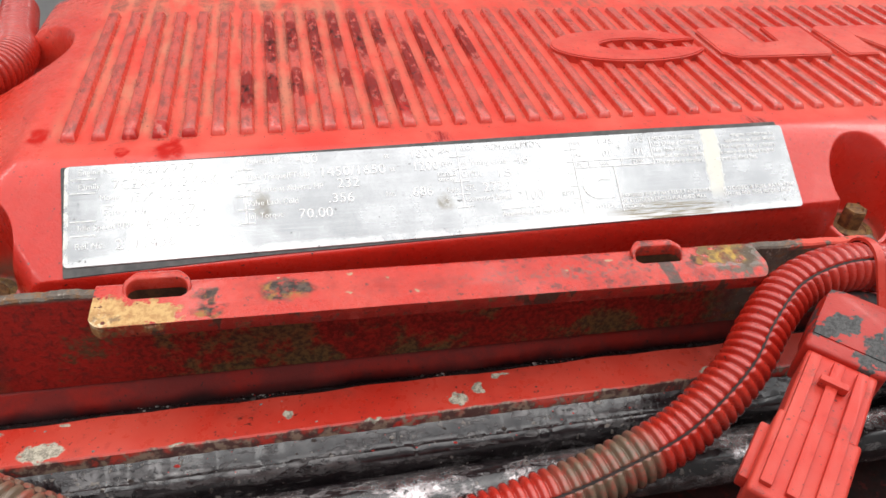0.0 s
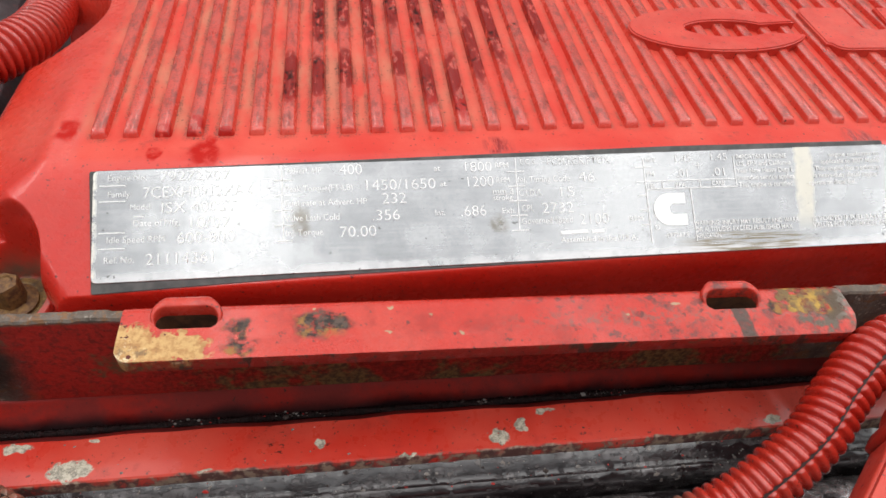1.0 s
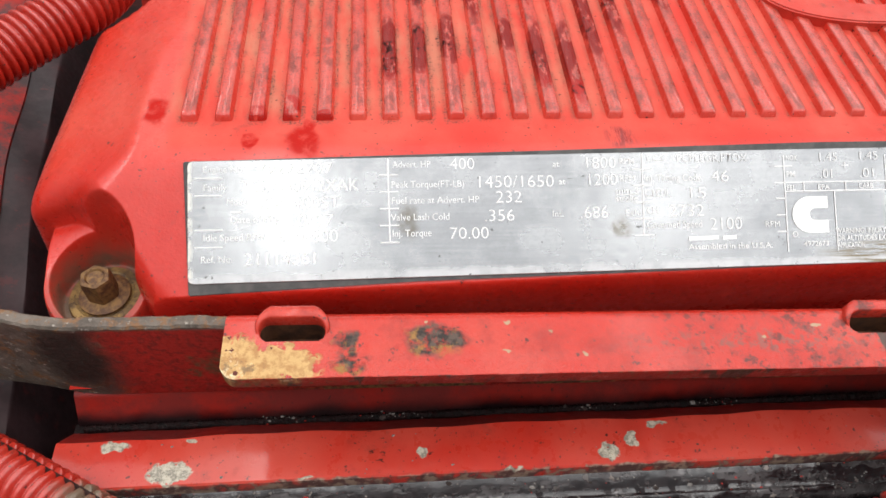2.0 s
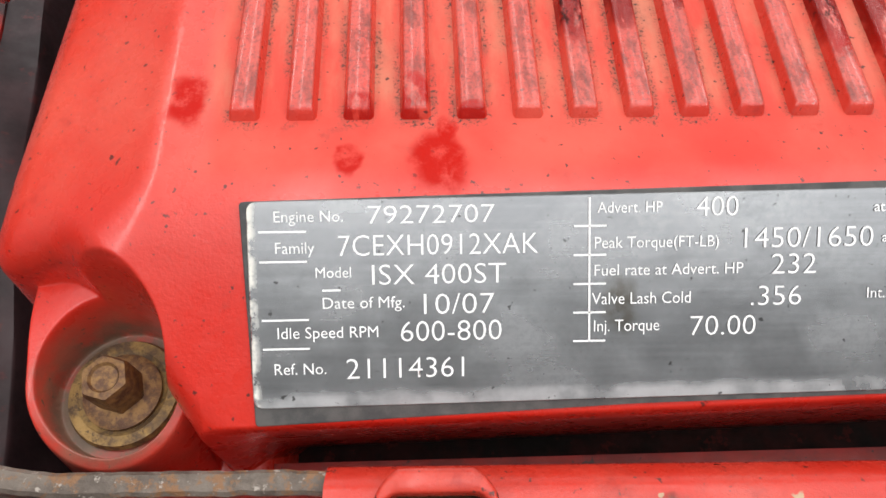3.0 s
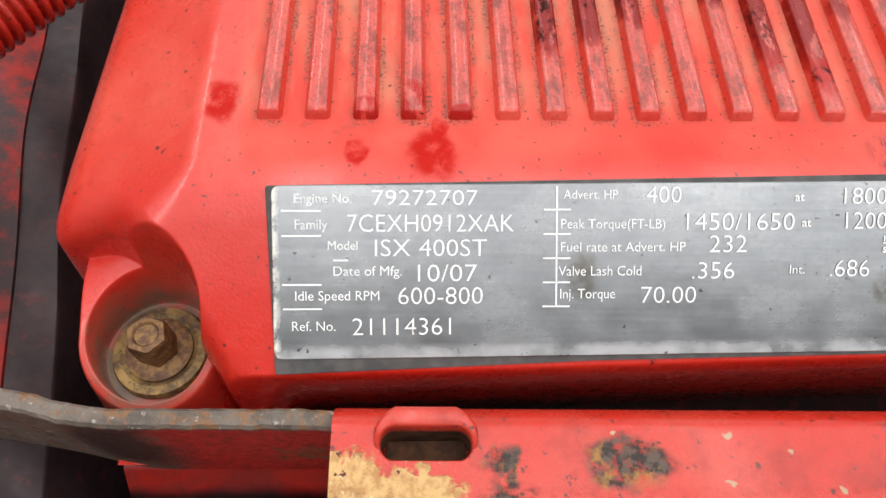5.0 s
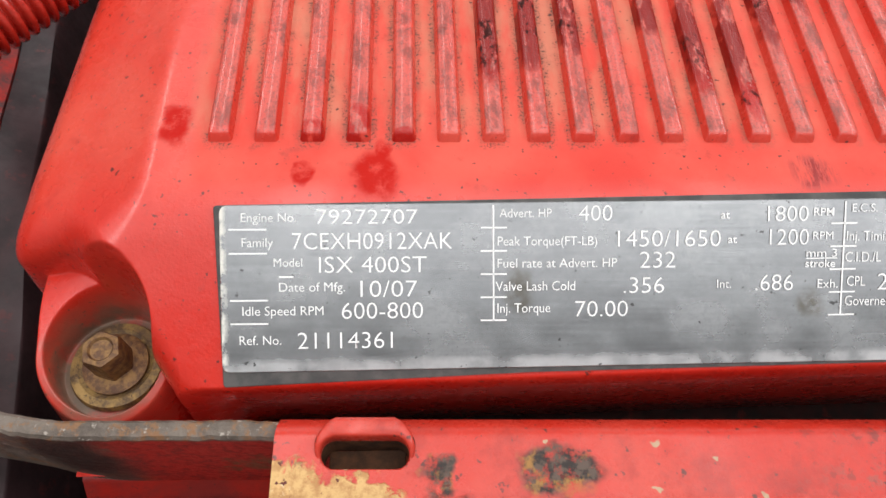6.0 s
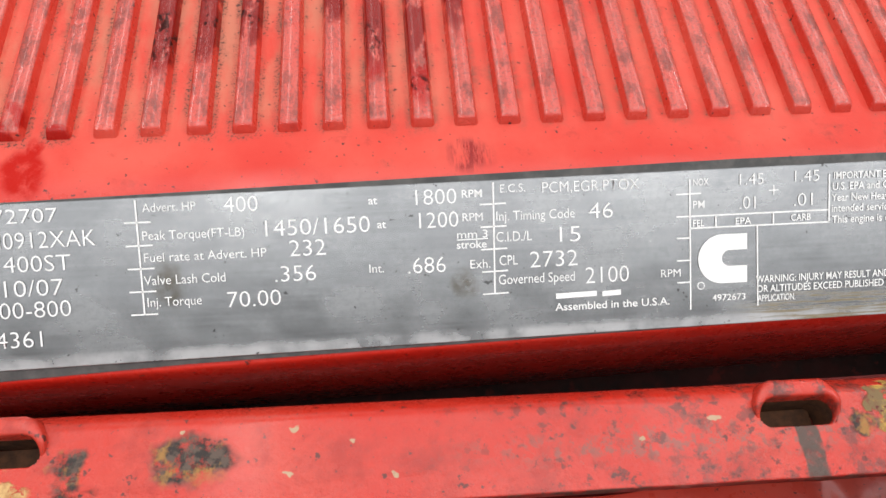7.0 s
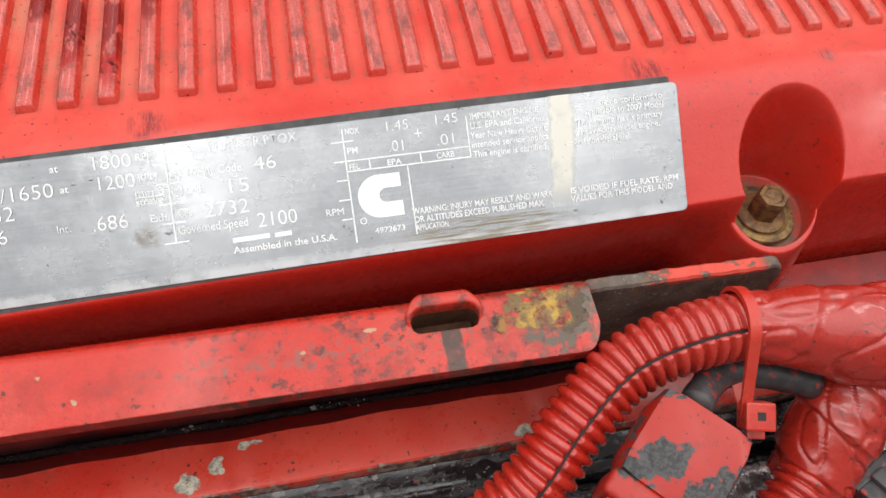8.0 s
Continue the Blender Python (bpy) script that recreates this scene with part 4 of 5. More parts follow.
lettering("C.I.D./L", 0.1707, -0.0151, 0.0100, 0.0027)
lettering("15", 0.1886, -0.0160, 0.0059, 0.0043)
lettering("CPL", 0.1714, -0.0217, 0.0051, 0.0027)
lettering("2732", 0.18, -0.0228, 0.0135, 0.0045)
lettering("Governed Speed", 0.171, -0.0271, 0.0216, 0.0027)
lettering("2100", 0.1957, -0.0281, 0.0125, 0.0046)
lettering("Assembled in the U.S.A.", 0.1868, -0.0354, 0.0332, 0.0021)
lettering("RPM", 0.2176, -0.0275, 0.0057, 0.0022)
lettering("NOX", 0.2272, -0.0019, 0.0045, 0.0019)
lettering("PM", 0.2271, -0.0083, 0.0034, 0.0021)
lettering("1.45", 0.2408, -0.0023, 0.0071, 0.0032)
lettering("1.45", 0.2572, -0.0020, 0.0073, 0.0032)
lettering(".01", 0.2408, -0.0091, 0.0047, 0.0036)
lettering(".01", 0.2569, -0.0089, 0.0056, 0.0036)
lettering("FEL", 0.2271, -0.0135, 0.0033, 0.0019)
lettering("EPA", 0.2396, -0.0134, 0.0046, 0.0019)
lettering("CARB", 0.2561, -0.0131, 0.0059, 0.0019)
lettering("4972673", 0.2326, -0.0351, 0.0099, 0.0018)
lettering("IMPORTANT ENGINE", 0.2689, -0.0017, 0.0235, 0.0020)
lettering("engine conforms to", 0.3127, -0.0017, 0.0243, 0.0020)
lettering("U.S. EPA and California", 0.2685, -0.0048, 0.0258, 0.0021)
lettering("applicable to 2007 Model", 0.3085, -0.0048, 0.0285, 0.0021)
lettering("Year New Heavy Duty E", 0.2682, -0.0080, 0.0266, 0.0021)
lettering("This engine has a primary", 0.3050, -0.0080, 0.0315, 0.0021)
lettering("intended service applica", 0.2683, -0.0111, 0.0267, 0.0021)
lettering("a heavy-duty diesel engine.", 0.3045, -0.0111, 0.0306, 0.0021)
lettering("This engine is certified", 0.2684, -0.0143, 0.0252, 0.0021)
lettering("operate on diesel fuel.", 0.3012, -0.0143, 0.0228, 0.0021)
lettering("WARNING: INJURY MAY RESULT AND WARR", 0.2456, -0.0305, 0.0483, 0.0020)
lettering("IS VOIDED IF FUEL RATE, RPM", 0.3005, -0.0305, 0.0391, 0.0020)
lettering("OR ALTITUDES EXCEED PUBLISHED MAX", 0.2459, -0.0333, 0.0446, 0.0020)
lettering("VALUES FOR THIS MODEL AND", 0.3002, -0.0333, 0.0370, 0.0020)
lettering("APPLICATION.", 0.2462, -0.0360, 0.0113, 0.0019)
probe = bpy.data.curves.new("probe", "FONT")
probe.body = "H"
waiting.append((new("probe", probe), 0, 0, 0, 0))
bpy.context.view_layer.update()
graph = bpy.context.evaluated_depsgraph_get()
meshes = [(bpy.data.meshes.new_from_object(ob.evaluated_get(graph)), *rest) for ob, *rest in waiting]
for ob, *_ in waiting:
    bpy.data.objects.remove(ob)
capital = max(v.co.y for v in meshes.pop()[0].vertices)
for me, u, v, width, height in meshes:
    x0, x1 = min(p.co.x for p in me.vertices), max(p.co.x for p in me.vertices)
    for p in me.vertices:
        p.co = on_plate(u + (p.co.x - x0) * width / (x1 - x0), v + p.co.y * height / capital, INK_W)
    me.materials.clear()
    part("lettering", me, M_INK, sheet_metal)


def flat(name, outline):
    bm = bmesh.new()
    face = bm.faces.new([bm.verts.new(on_plate(u, v, INK_W)) for u, v in outline])
    if face.normal.dot(OUT) < 0:
        face.normal_flip()
    return part(name, bm, M_INK, sheet_metal)


def rule(u0, v0, u1, v1, wide=0.00042):
    a, b = Vector((u0, v0)), Vector((u1, v1))
    n = Vector((a.y - b.y, b.x - a.x)).normalized() * wide / 2
    flat("ruled_line", [tuple(a + n), tuple(a - n), tuple(b - n), tuple(b + n)])


for v in (-0.0057, -0.0120, -0.0244, -0.0306):
    rule(0.0050, v, 0.0149, v)
rule(0.0179, -0.0182, 0.0217, -0.0182)
rule(0.0744, 0.0006, 0.0746, -0.0304)
rule(0.1703, 0.0014, 0.1698, -0.0295)
for k in range(5):
    rule(0.0711, -0.0054 - 0.0062 * k, 0.0781, -0.0054 - 0.0062 * k)
    rule(0.1664, -0.0046 - 0.00625 * k, 0.1737, -0.0045 - 0.00625 * k)
rule(0.1597, -0.0141, 0.1684, -0.0140, 0.0003)
rule(0.2262, 0.0, 0.2262, -0.0373)
rule(0.2222, -0.0042, 0.2295, -0.0041)
rule(0.2222, -0.0105, 0.2677, -0.0104)
rule(0.2262, -0.0139, 0.2677, -0.0139)
rule(0.2675, -0.0002, 0.2675, -0.0139)
rule(0.2338, -0.0105, 0.2338, -0.0139)
rule(0.2508, -0.0105, 0.2508, -0.0138)
rule(0.2460, -0.0139, 0.2462, -0.0372)
for v in (-0.0166, -0.0230, -0.0293):
    rule(0.2223, v, 0.2262, v)
rule(0.2495, -0.0041, 0.2523, -0.0041, 0.0003)
rule(0.2509, -0.0027, 0.2509, -0.0055, 0.0003)
for u0, u1 in ((0.1871, 0.1988), (0.2004, 0.2058)):
    flat("printed_bar", [(u0, -0.0320), (u1, -0.0318), (u1, -0.0303), (u0, -0.0305)])
flat("printed_mark", [(0.2430, -0.0160)] + arc(0.2357, -0.02305, 0.0072, 0.00705, 90, 270, 24) + [(0.2430, -0.0301), (0.2430, -0.0252)] + arc(0.2378, -0.0229, 0.0023, 0.0023, 270, 90, 12) + [(0.2430, -0.0206)])
for k in range(12):
    p, q = radians(30 * k), radians(30 * k + 30)
    rule(0.2293 + 0.0010 * math.cos(p), -0.0305 + 0.0010 * math.sin(p), 0.2293 + 0.0010 * math.cos(q), -0.0305 + 0.0010 * math.sin(q), 0.0003)

# ---- lifting bracket: a flat top with two slotted eyes, on a steel strap ----
SLOTS = (0.0410, 0.2500)


def bracket_top(x, y):
    z = -0.0195 - 0.0165 * (x - 0.02)
    yaw = -0.012 * (x - 0.02)
    v = y - yaw
    z = z - 0.10 * np.maximum(-0.0900 - v, 0)
    z = z - 12.0 * np.maximum(v + 0.0768, 0) ** 2 * 12
    return z


bracket = thing("lifting_bracket", "red angle bracket flaked to ochre and bare steel", "bracket")
n_x, n_y = 560, 72
U, V = np.meshgrid(np.linspace(0, 1, n_x), np.linspace(0, 1, n_y))
X = 0.0185 + 0.2805 * U
front = -0.0975 + 0.004 * (np.maximum(0.006 - (X - 0.0185), 0) / 0.006) ** 3 + 0.009 * (np.maximum(0.010 - (0.2990 - X), 0) / 0.010) ** 4
Y = front + (-0.0700 - front) * V - 0.012 * (X - 0.02)
Z = bracket_top(X, Y)
co = np.stack([X, Y, Z], -1).reshape(-1, 3).tolist()
idx = np.arange(n_x * n_y).reshape(n_y, n_x)
faces = np.stack([idx[:-1, :-1], idx[:-1, 1:], idx[1:, 1:], idx[1:, :-1]], -1).reshape(-1, 4).tolist()
rim = list(idx[0, :]) + list(idx[1:, -1]) + list(idx[-1, -2::-1]) + list(idx[-2:0:-1, 0])
last = [int(r) for r in rim]
for drop, inset in ((0.0007, 0.0), (0.0058, 0.0), (0.0064, 0.0006)):
    base = len(co)
    for r in rim:
        x, y, z = co[r]
        co.append([x + (inset if x < 0.15 else -inset), y + inset, z - drop])
    m_ = len(rim)
    faces += [[last[(k + 1) % m_], last[k], base + k, base + (k + 1) % m_] for k in range(m_)]
    last = [base + k for k in range(m_)]
me = bpy.data.meshes.new("bracket_top")
me.from_pydata(co, [], faces)
me.update()
bm = bmesh.new()
bm.from_mesh(me)


def in_slot(p, size):
    return any(math.hypot(max(abs(p.x - s) - 0.0073, 0), p.y + 0.012 * (p.x - 0.02) + 0.0804) < size for s in SLOTS)


bmesh.ops.delete(bm, geom=[f for f in bm.faces if in_slot(f.calc_center_median(), 0.0041)], context="FACES")
bm.to_mesh(me)
bm.free()
part("bracket_top", smooth(me, 55), M_BRACKET, bracket)
for c in SLOTS:
    bm = box(bmesh.new(), (c - 0.0100, -0.0838, -0.0350), (c + 0.0100, -0.0768, -0.0312), 0.0004, m=pose(0, -0.012 * (c - 0.02), -0.0165 * (c - 0.02)))
    ring = arc(c + 0.0073, -0.0804, 0.0038, 0.0038, -90, 90, 12) + arc(c - 0.0073, -0.0804, 0.0038, 0.0038, 90, 270, 12)
    wall_bm = bmesh.new()
    hi, lo = ([wall_bm.verts.new((x, y - 0.012 * (x - 0.02), -0.0195 - 0.0165 * (x - 0.02) - d)) for x, y in ring] for d in (0.0012, 0.0130))
    for k in range(len(ring)):
        q = (k + 1) % len(ring)
        wall_bm.faces.new((hi[k], hi[q], lo[q], lo[k]))
    # the eye's rim: low at the front, standing up like a hood at the back
    loop = arc(c + 0.0073, -0.0804, 0.0048, 0.0048, -90, 90, 20) + arc(c - 0.0073, -0.0804, 0.0048, 0.0048, 90, 270, 20)
    rim_bm = bmesh.new()
    rows = []
    for x, y in loop:
        n = Vector((x - max(c - 0.0073, min(c + 0.0073, x)), y + 0.0804)).normalized()
        back = float(step01(np.float64(y), -0.0846, -0.0764))
        high = 0.0001 + 0.0038 * back
        spread_out = back ** 3 * (0.35 + 0.65 * float(step01(np.float64(abs(x - c)), 0.0112, 0.0060)))
        high -= 0.0012 * float(step01(np.float64(abs(x - c)), 0.004, 0.0122))
        base_z = -0.0195 - 0.0165 * (x - 0.02)
        rows.append([rim_bm.verts.new((x + n.x * o, y + n.y * o - 0.012 * (x - 0.02), base_z + d)) for o, d in ((-0.0012, -0.0020), (-0.0012, high - 0.0004 - 0.0003 * back), (-0.0008, high), (-0.0004 + 0.0031 * spread_out, high), (-0.0001 + 0.0040 * spread_out, high - 0.0002 - 0.0005 * back), (0.0002 + 0.0044 * spread_out, -0.0024 * back - 0.0004))])
    for a, b in zip(rows, rows[1:] + rows[:1]):
        for j in range(5):
            rim_bm.faces.new((a[j], a[j + 1], b[j + 1], b[j]))
    bmesh.ops.recalc_face_normals(rim_bm, faces=rim_bm.faces)
    me = bpy.data.meshes.new("eye_rim")
    rim_bm.to_mesh(me)
    rim_bm.free()
    eye = part("eye_rim", smooth(me, 60), M_BRACKET, bracket)
    part("slot_wall", wall_bm, M_SLOT, eye, "rusty wall of the slot")
    part("slot_floor", bm, M_SLOT, eye, "brown rusty slot bottom")

# the strap: upright plate, jogged back at one end, rounded at the other
strap_pts = [(-0.160, -0.052), (-0.110, -0.0590), (-0.080, -0.0640), (-0.060, -0.0678), (-0.048, -0.0708), (-0.036, -0.0724), (-0.015, -0.0727), (0.05, -0.0738), (0.20, -0.0760), (0.3715, -0.0783)]
path, _ = spline([(x, y, 0) for x, y in strap_pts], 420)
bm = bmesh.new()
rows = []
half = 0.0025
for p, s, u, ahead in frames(path):
    x = p.x
    top = -0.0235 - 0.010 * max(x - 0.0, 0) + 0.0010 * noise.noise(Vector((x * 90, 1, 0))) + 0.0005 * noise.noise(Vector((x * 420, 5, 0)))
    end = max(0.0, (x - 0.3655) / 0.006)
    top -= 0.006 * (1 - math.sqrt(max(0.0, 1 - min(end, 1.0) ** 2)))
    top -= 0.0030 * float(step01(np.float64(x), 0.018, 0.024) * step01(np.float64(x), 0.302, 0.296))
    low = -0.0736
    side = Vector((-ahead.y, ahead.x, 0)).normalized()
    w0, w1 = (0.0004 * noise.noise(Vector((x * 260, 9 + j, 0))) for j in (0, 4))
    prof = [(half, low), (half + w0, top - 0.0009), (half - 0.0008 + w0, top), (-half + 0.0008 + w1, top + w0), (-half + w1, top - 0.0009), (-half, low)]
    rows.append([bm.verts.new((p.x + side.x * a, p.y + side.y * a, z)) for a, z in prof])
for a, b in zip(rows, rows[1:]):
    for j in range(5):
        bm.faces.new((a[j], a[j + 1], b[j + 1], b[j]))
    bm.faces.new((a[5], a[0], b[0], b[5]))
bm.faces.new(rows[0])
bm.faces.new(rows[-1][::-1])
bmesh.ops.recalc_face_normals(bm, faces=bm.faces)
me = bpy.data.meshes.new("steel_strap")
bm.to_mesh(me)
bm.free()
part("steel_strap", smooth(me, 30), M_STRAP, bracket, "sooty upright steel strap with scaled edge")

# ---- head ledge, gasket and black rails along the cover's foot ----


def strip_part(name, rows, material, parent, angle, label=""):
    """A long moulding skinned over its cross-sections."""
    verts = [p for row in rows for p in row]
    n = len(rows[0])
    quads = [(k * n + j, (k + 1) * n + j, (k + 1) * n + j + 1, k * n + j + 1) for k in range(len(rows) - 1) for j in range(n - 1)]
    ends = [tuple(range(n)), tuple((len(rows) - 1) * n + j for j in range(n))][: 2 if n > 2 else 0]
    me = bpy.data.meshes.new(name)
    me.from_pydata(verts, [], quads + ends)
    bm = bmesh.new()
    bm.from_mesh(me)
    bmesh.ops.recalc_face_normals(bm, faces=bm.faces)
    bm.to_mesh(me)
    bm.free()
    return part(name, smooth(me, angle), material, parent, label)


ledge = thing("head_ledge", "red machined head ledge with paint chips", "engine ledge")
profile_rows = []
for k in range(120):
    x = -0.052 + 0.75 * k / 119
    wav = 0.0004 * math.sin(x * 61) + 0.0003 * math.sin(x * 173)
    cut = 0.008 * max(0.0, (-0.040 - x) / 0.012)
    prof = [(-0.0848 + wav, -0.098), (-0.0848 + wav, -0.0866), (-0.0932 + wav, -0.0752), (-0.0938 + wav, -0.0742), (-0.0946, -0.0740), (-0.1118 + cut, -0.0740), (-0.1126 + cut, -0.0746), (-0.1136 + cut, -0.0790), (-0.1136 + cut, -0.110)]
    profile_rows.append([(x, y, z) for y, z in prof])
strip_part("ledge_bevel", [r[:4] for r in profile_rows], M_BEVEL, ledge, 30, "oily back bevel of the ledge, its shade in the colour")
strip_part("ledge_top", [r[3:7] for r in profile_rows], M_LEDGE, ledge, 30)
strip_part("ledge_edge", [r[6:] for r in profile_rows], M_LEDGE, ledge, 30, "worn front edge of the ledge")

path, _ = spline([(x, -0.0836, -0.0862) for x in np.linspace(-0.048, 0.69, 12)], 900)
rough_r = [0.0016 + 0.0011 * abs(noise.noise(Vector((p.x * 180, 3, 1)))) + 0.0006 * noise.noise(Vector((p.x * 600, 7, 2))) for p in path]
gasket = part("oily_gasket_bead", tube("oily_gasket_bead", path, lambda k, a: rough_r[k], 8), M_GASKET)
tagged(gasket, "black oily gasket bead squeezed along the head", "gasket")

rail = thing("black_rail", "greasy black stepped rail beside the head", "rail")


def rail_profile(x):
    """y and z across the rail: a dusty shelf, a worn ridge and a step down."""
    w = 0.0008 * noise.noise(Vector((x * 60, 0, 0))) + 0.0004 * noise.noise(Vector((x * 330, 3, 0)))
    q = 0.0007 * noise.noise(Vector((x * 150, 8, 0)))
    return [(-0.1134, -0.1150), (-0.1134, -0.0792 + q), (-0.1160, -0.0800 + w), (-0.1185, -0.0822 + q), (-0.1205, -0.0832 + w), (-0.1218, -0.0826 + q), (-0.1238, -0.0832 + w), (-0.1252, -0.0862 + q), (-0.1256, -0.0900), (-0.1256, -0.1150)]


profile_rows = []
for k in range(520):
    x = -0.046 + 0.70 * k / 519
    profile_rows.append([(x, y - 0.004 * (x - 0.1), z) for y, z in rail_profile(x)])
strip_part("dusty_shelf", [r[:6] for r in profile_rows], M_BLACK, rail, 60)
strip_part("worn_ridge", [r[5:] for r in profile_rows], M_BLACK, rail, 60, "worn ridge and step of the rail")
path, _ = spline([(-0.035, -0.1370, -0.1000), (0.10, -0.1378, -0.0990), (0.25, -0.1390, -0.0980), (0.45, -0.141, -0.098), (0.65, -0.143, -0.098)], 300)
pipe = part("black_pipe", tube("black_pipe", path, lambda k, a: 0.0122 + 0.0003 * noise.noise(Vector((k * 0.25, math.cos(a), math.sin(a)))) + 0.00012 * noise.noise(Vector((k * 1.1, 3 * math.cos(a), 3 * math.sin(a)))), 40), M_PIPE)
tagged(pipe, "glossy black pipe smeared with grease", "pipe")
part("lower_block", box(bmesh.new(), (-0.20, -0.30, -0.50), (0.75, -0.08, -0.125), 0.01), M_DARK, engine)


def housing_height(x, y):
    z = -0.070 - 0.35 * np.maximum(x + 0.115, 0) - 4.0 * np.maximum(x + 0.088, 0)
    return z + 0.004 * np.sin(x * 60 + 1) * np.sin(y * 23 + 0.6) + 0.0015 * np.sin(x * 140 + y * 60)


housing = thing("side_housing", "iron housing dusted with red overspray, darkened for its shade", "engine housing")
ys_housing = np.linspace(-0.14, 0.40, 80)
for name, xs_housing, drop, mat, label in (("housing_face", np.linspace(-0.40, -0.1010, 70), 0.0, M_FACE, "red-oversprayed worn top face, deep shade in its colour"), ("housing_band", np.linspace(-0.1008, -0.078, 50), 0.0012, M_HOUSING, "smooth dark grey band along the edge")):
    me = sheet(name, xs_housing, ys_housing, lambda x, y: housing_height(x, y) - drop, -1.25)
    for v in me.vertices:
        v.co.x -= 0.155 * (v.co.y + 0.008)
    me.shade_smooth()
    part(name, smooth(me, 50), mat, housing, label)


# ---- corrugated conduits ----
def conduit(name, points, radius, pitch, depth, material, label, slit=None, parts=()):
    own = thing(name, label, "conduit")
    _, total = spline(points, 10)
    per = 10
    n = int(total / pitch) * per + 1
    path, total = spline(points, n)
    wave = [0.72, 0.93, 1.0, 1.0, 1.0, 0.93, 0.72, 0.22, 0.0, 0.22]
    jitter = [1 + 0.012 * noise.noise(Vector((k / per * 0.6, 5, 1))) for k in range(n)]

    cut = [slit(p.x) + 0.03 * noise.noise(Vector((k / per * 0.7, 2, 7))) for k, p in enumerate(path)] if slit else None
    gape = [0.045 + 0.07 * float(step01(np.float64(p.x), 0.06, 0.0)) for p in path]

    def r(k, a):
        v = (radius - depth + depth * wave[k % per]) * jitter[k]
        if cut and abs((a - cut[k] + math.pi) % (2 * math.pi) - math.pi) < gape[k]:
            return radius - depth - 0.0004
        return v
    part("corrugated_sleeve", tube("corrugated_sleeve", path, r, 120 if slit else 44), material, own)
    if slit:
        # the dark inside seen through the slit
        verts, quads = [], []
        for k, (p, s, u, _) in enumerate(frames(path)):
            for a in (cut[k] - gape[k] - 0.02, cut[k], cut[k] + gape[k] + 0.02):
                verts.append(p + (s * math.cos(a) + u * math.sin(a)) * (radius - depth + 0.0005))
        for k in range(n - 1):
            quads += [(3 * k + j, 3 * k + j + 1, 3 * k + j + 4, 3 * k + j + 3) for j in (0, 1)]
        strip = bpy.data.meshes.new("slit")
        strip.from_pydata([tuple(v) for v in verts], [], quads)
        part("slit", strip, M_SLIT, own, "dark slit along the sleeve")
    return own, path


Z_C = -0.028
harness, hpath = conduit("corrugated_conduit",
    [(-0.125, -0.080, -0.075), (-0.085, -0.096, -0.070), (-0.045, -0.118, -0.066), (-0.010, -0.138, -0.066), (0.030, -0.158, -0.068), (0.075, -0.166, -0.075), (0.1206, -0.1690, -0.078), (0.1500, -0.1640, -0.077), (0.1860, -0.1590, -0.073),
     (0.2100, -0.1550, -0.068), (0.2345, -0.1500, -0.061), (0.2520, -0.1432, -0.053), (0.2700, -0.1330, -0.044), (0.2850, -0.1195, -0.036), (0.3035, -0.1068, -0.029), (0.325, -0.1020, Z_C + 0.004), (0.352, -0.1005, Z_C + 0.003)],
    0.0110, 0.0043, 0.0021, M_HOSE, "red-oversprayed split corrugated conduit", slit=lambda x: math.pi / 2 - 0.90 + 1.40 * float(step01(np.float64(x), 0.02, 0.16)))
upper, _ = conduit("corrugated_conduit",
    [(-0.150, -0.080, -0.045), (-0.138, -0.040, -0.030), (-0.122, 0.000, -0.018), (-0.103, 0.036, -0.012), (-0.091, 0.055, -0.012), (-0.077, 0.073, -0.012), (-0.064, 0.090, -0.012), (-0.057, 0.110, -0.014), (-0.0575, 0.140, -0.018), (-0.072, 0.190, -0.030), (-0.09, 0.27, -0.04)],
    0.0127, 0.0040, 0.0029, M_HOSE, "thick red corrugated hose beside the cover")
# ---- taped harness, tie and plug ----
taped = thing("taped_harness", "red-oversprayed tape-wrapped harness branch", "wire harness")


def wrapped(name, points, radius, parent, turns):
    path, total = spline(points, 420)
    def r(k, a):
        # laps of tape that step up edge over edge, with crinkles across them
        lap = ((k / 419.0) * turns + a / (2 * math.pi) + 0.12 * noise.noise(Vector((k * 0.019, math.cos(a), math.sin(a))))) % 1.0
        crease = abs(noise.noise(Vector((k * 0.017 + a * 0.8, math.cos(a) * 1.1, math.sin(a) * 1.1 + turns))))
        lap = lap / 0.84 if lap < 0.84 else (1 - lap) / 0.16
        fold = noise.noise(Vector((k * 0.026 - a * 0.7, 1.5 * math.cos(a), 1.5 * math.sin(a) + turns)))
        return radius(k / 419.0) * (1 + 0.07 * lap ** 2 + 0.04 * (0.5 - abs(fold)) + 0.05 * noise.noise(Vector((k * 0.019, math.cos(a) * 1.3, math.sin(a) * 1.3))) - 0.06 * max(0.0, 0.10 - crease) / 0.10)
    return part(name, tube(name, path, r, 120), M_TAPE, parent)


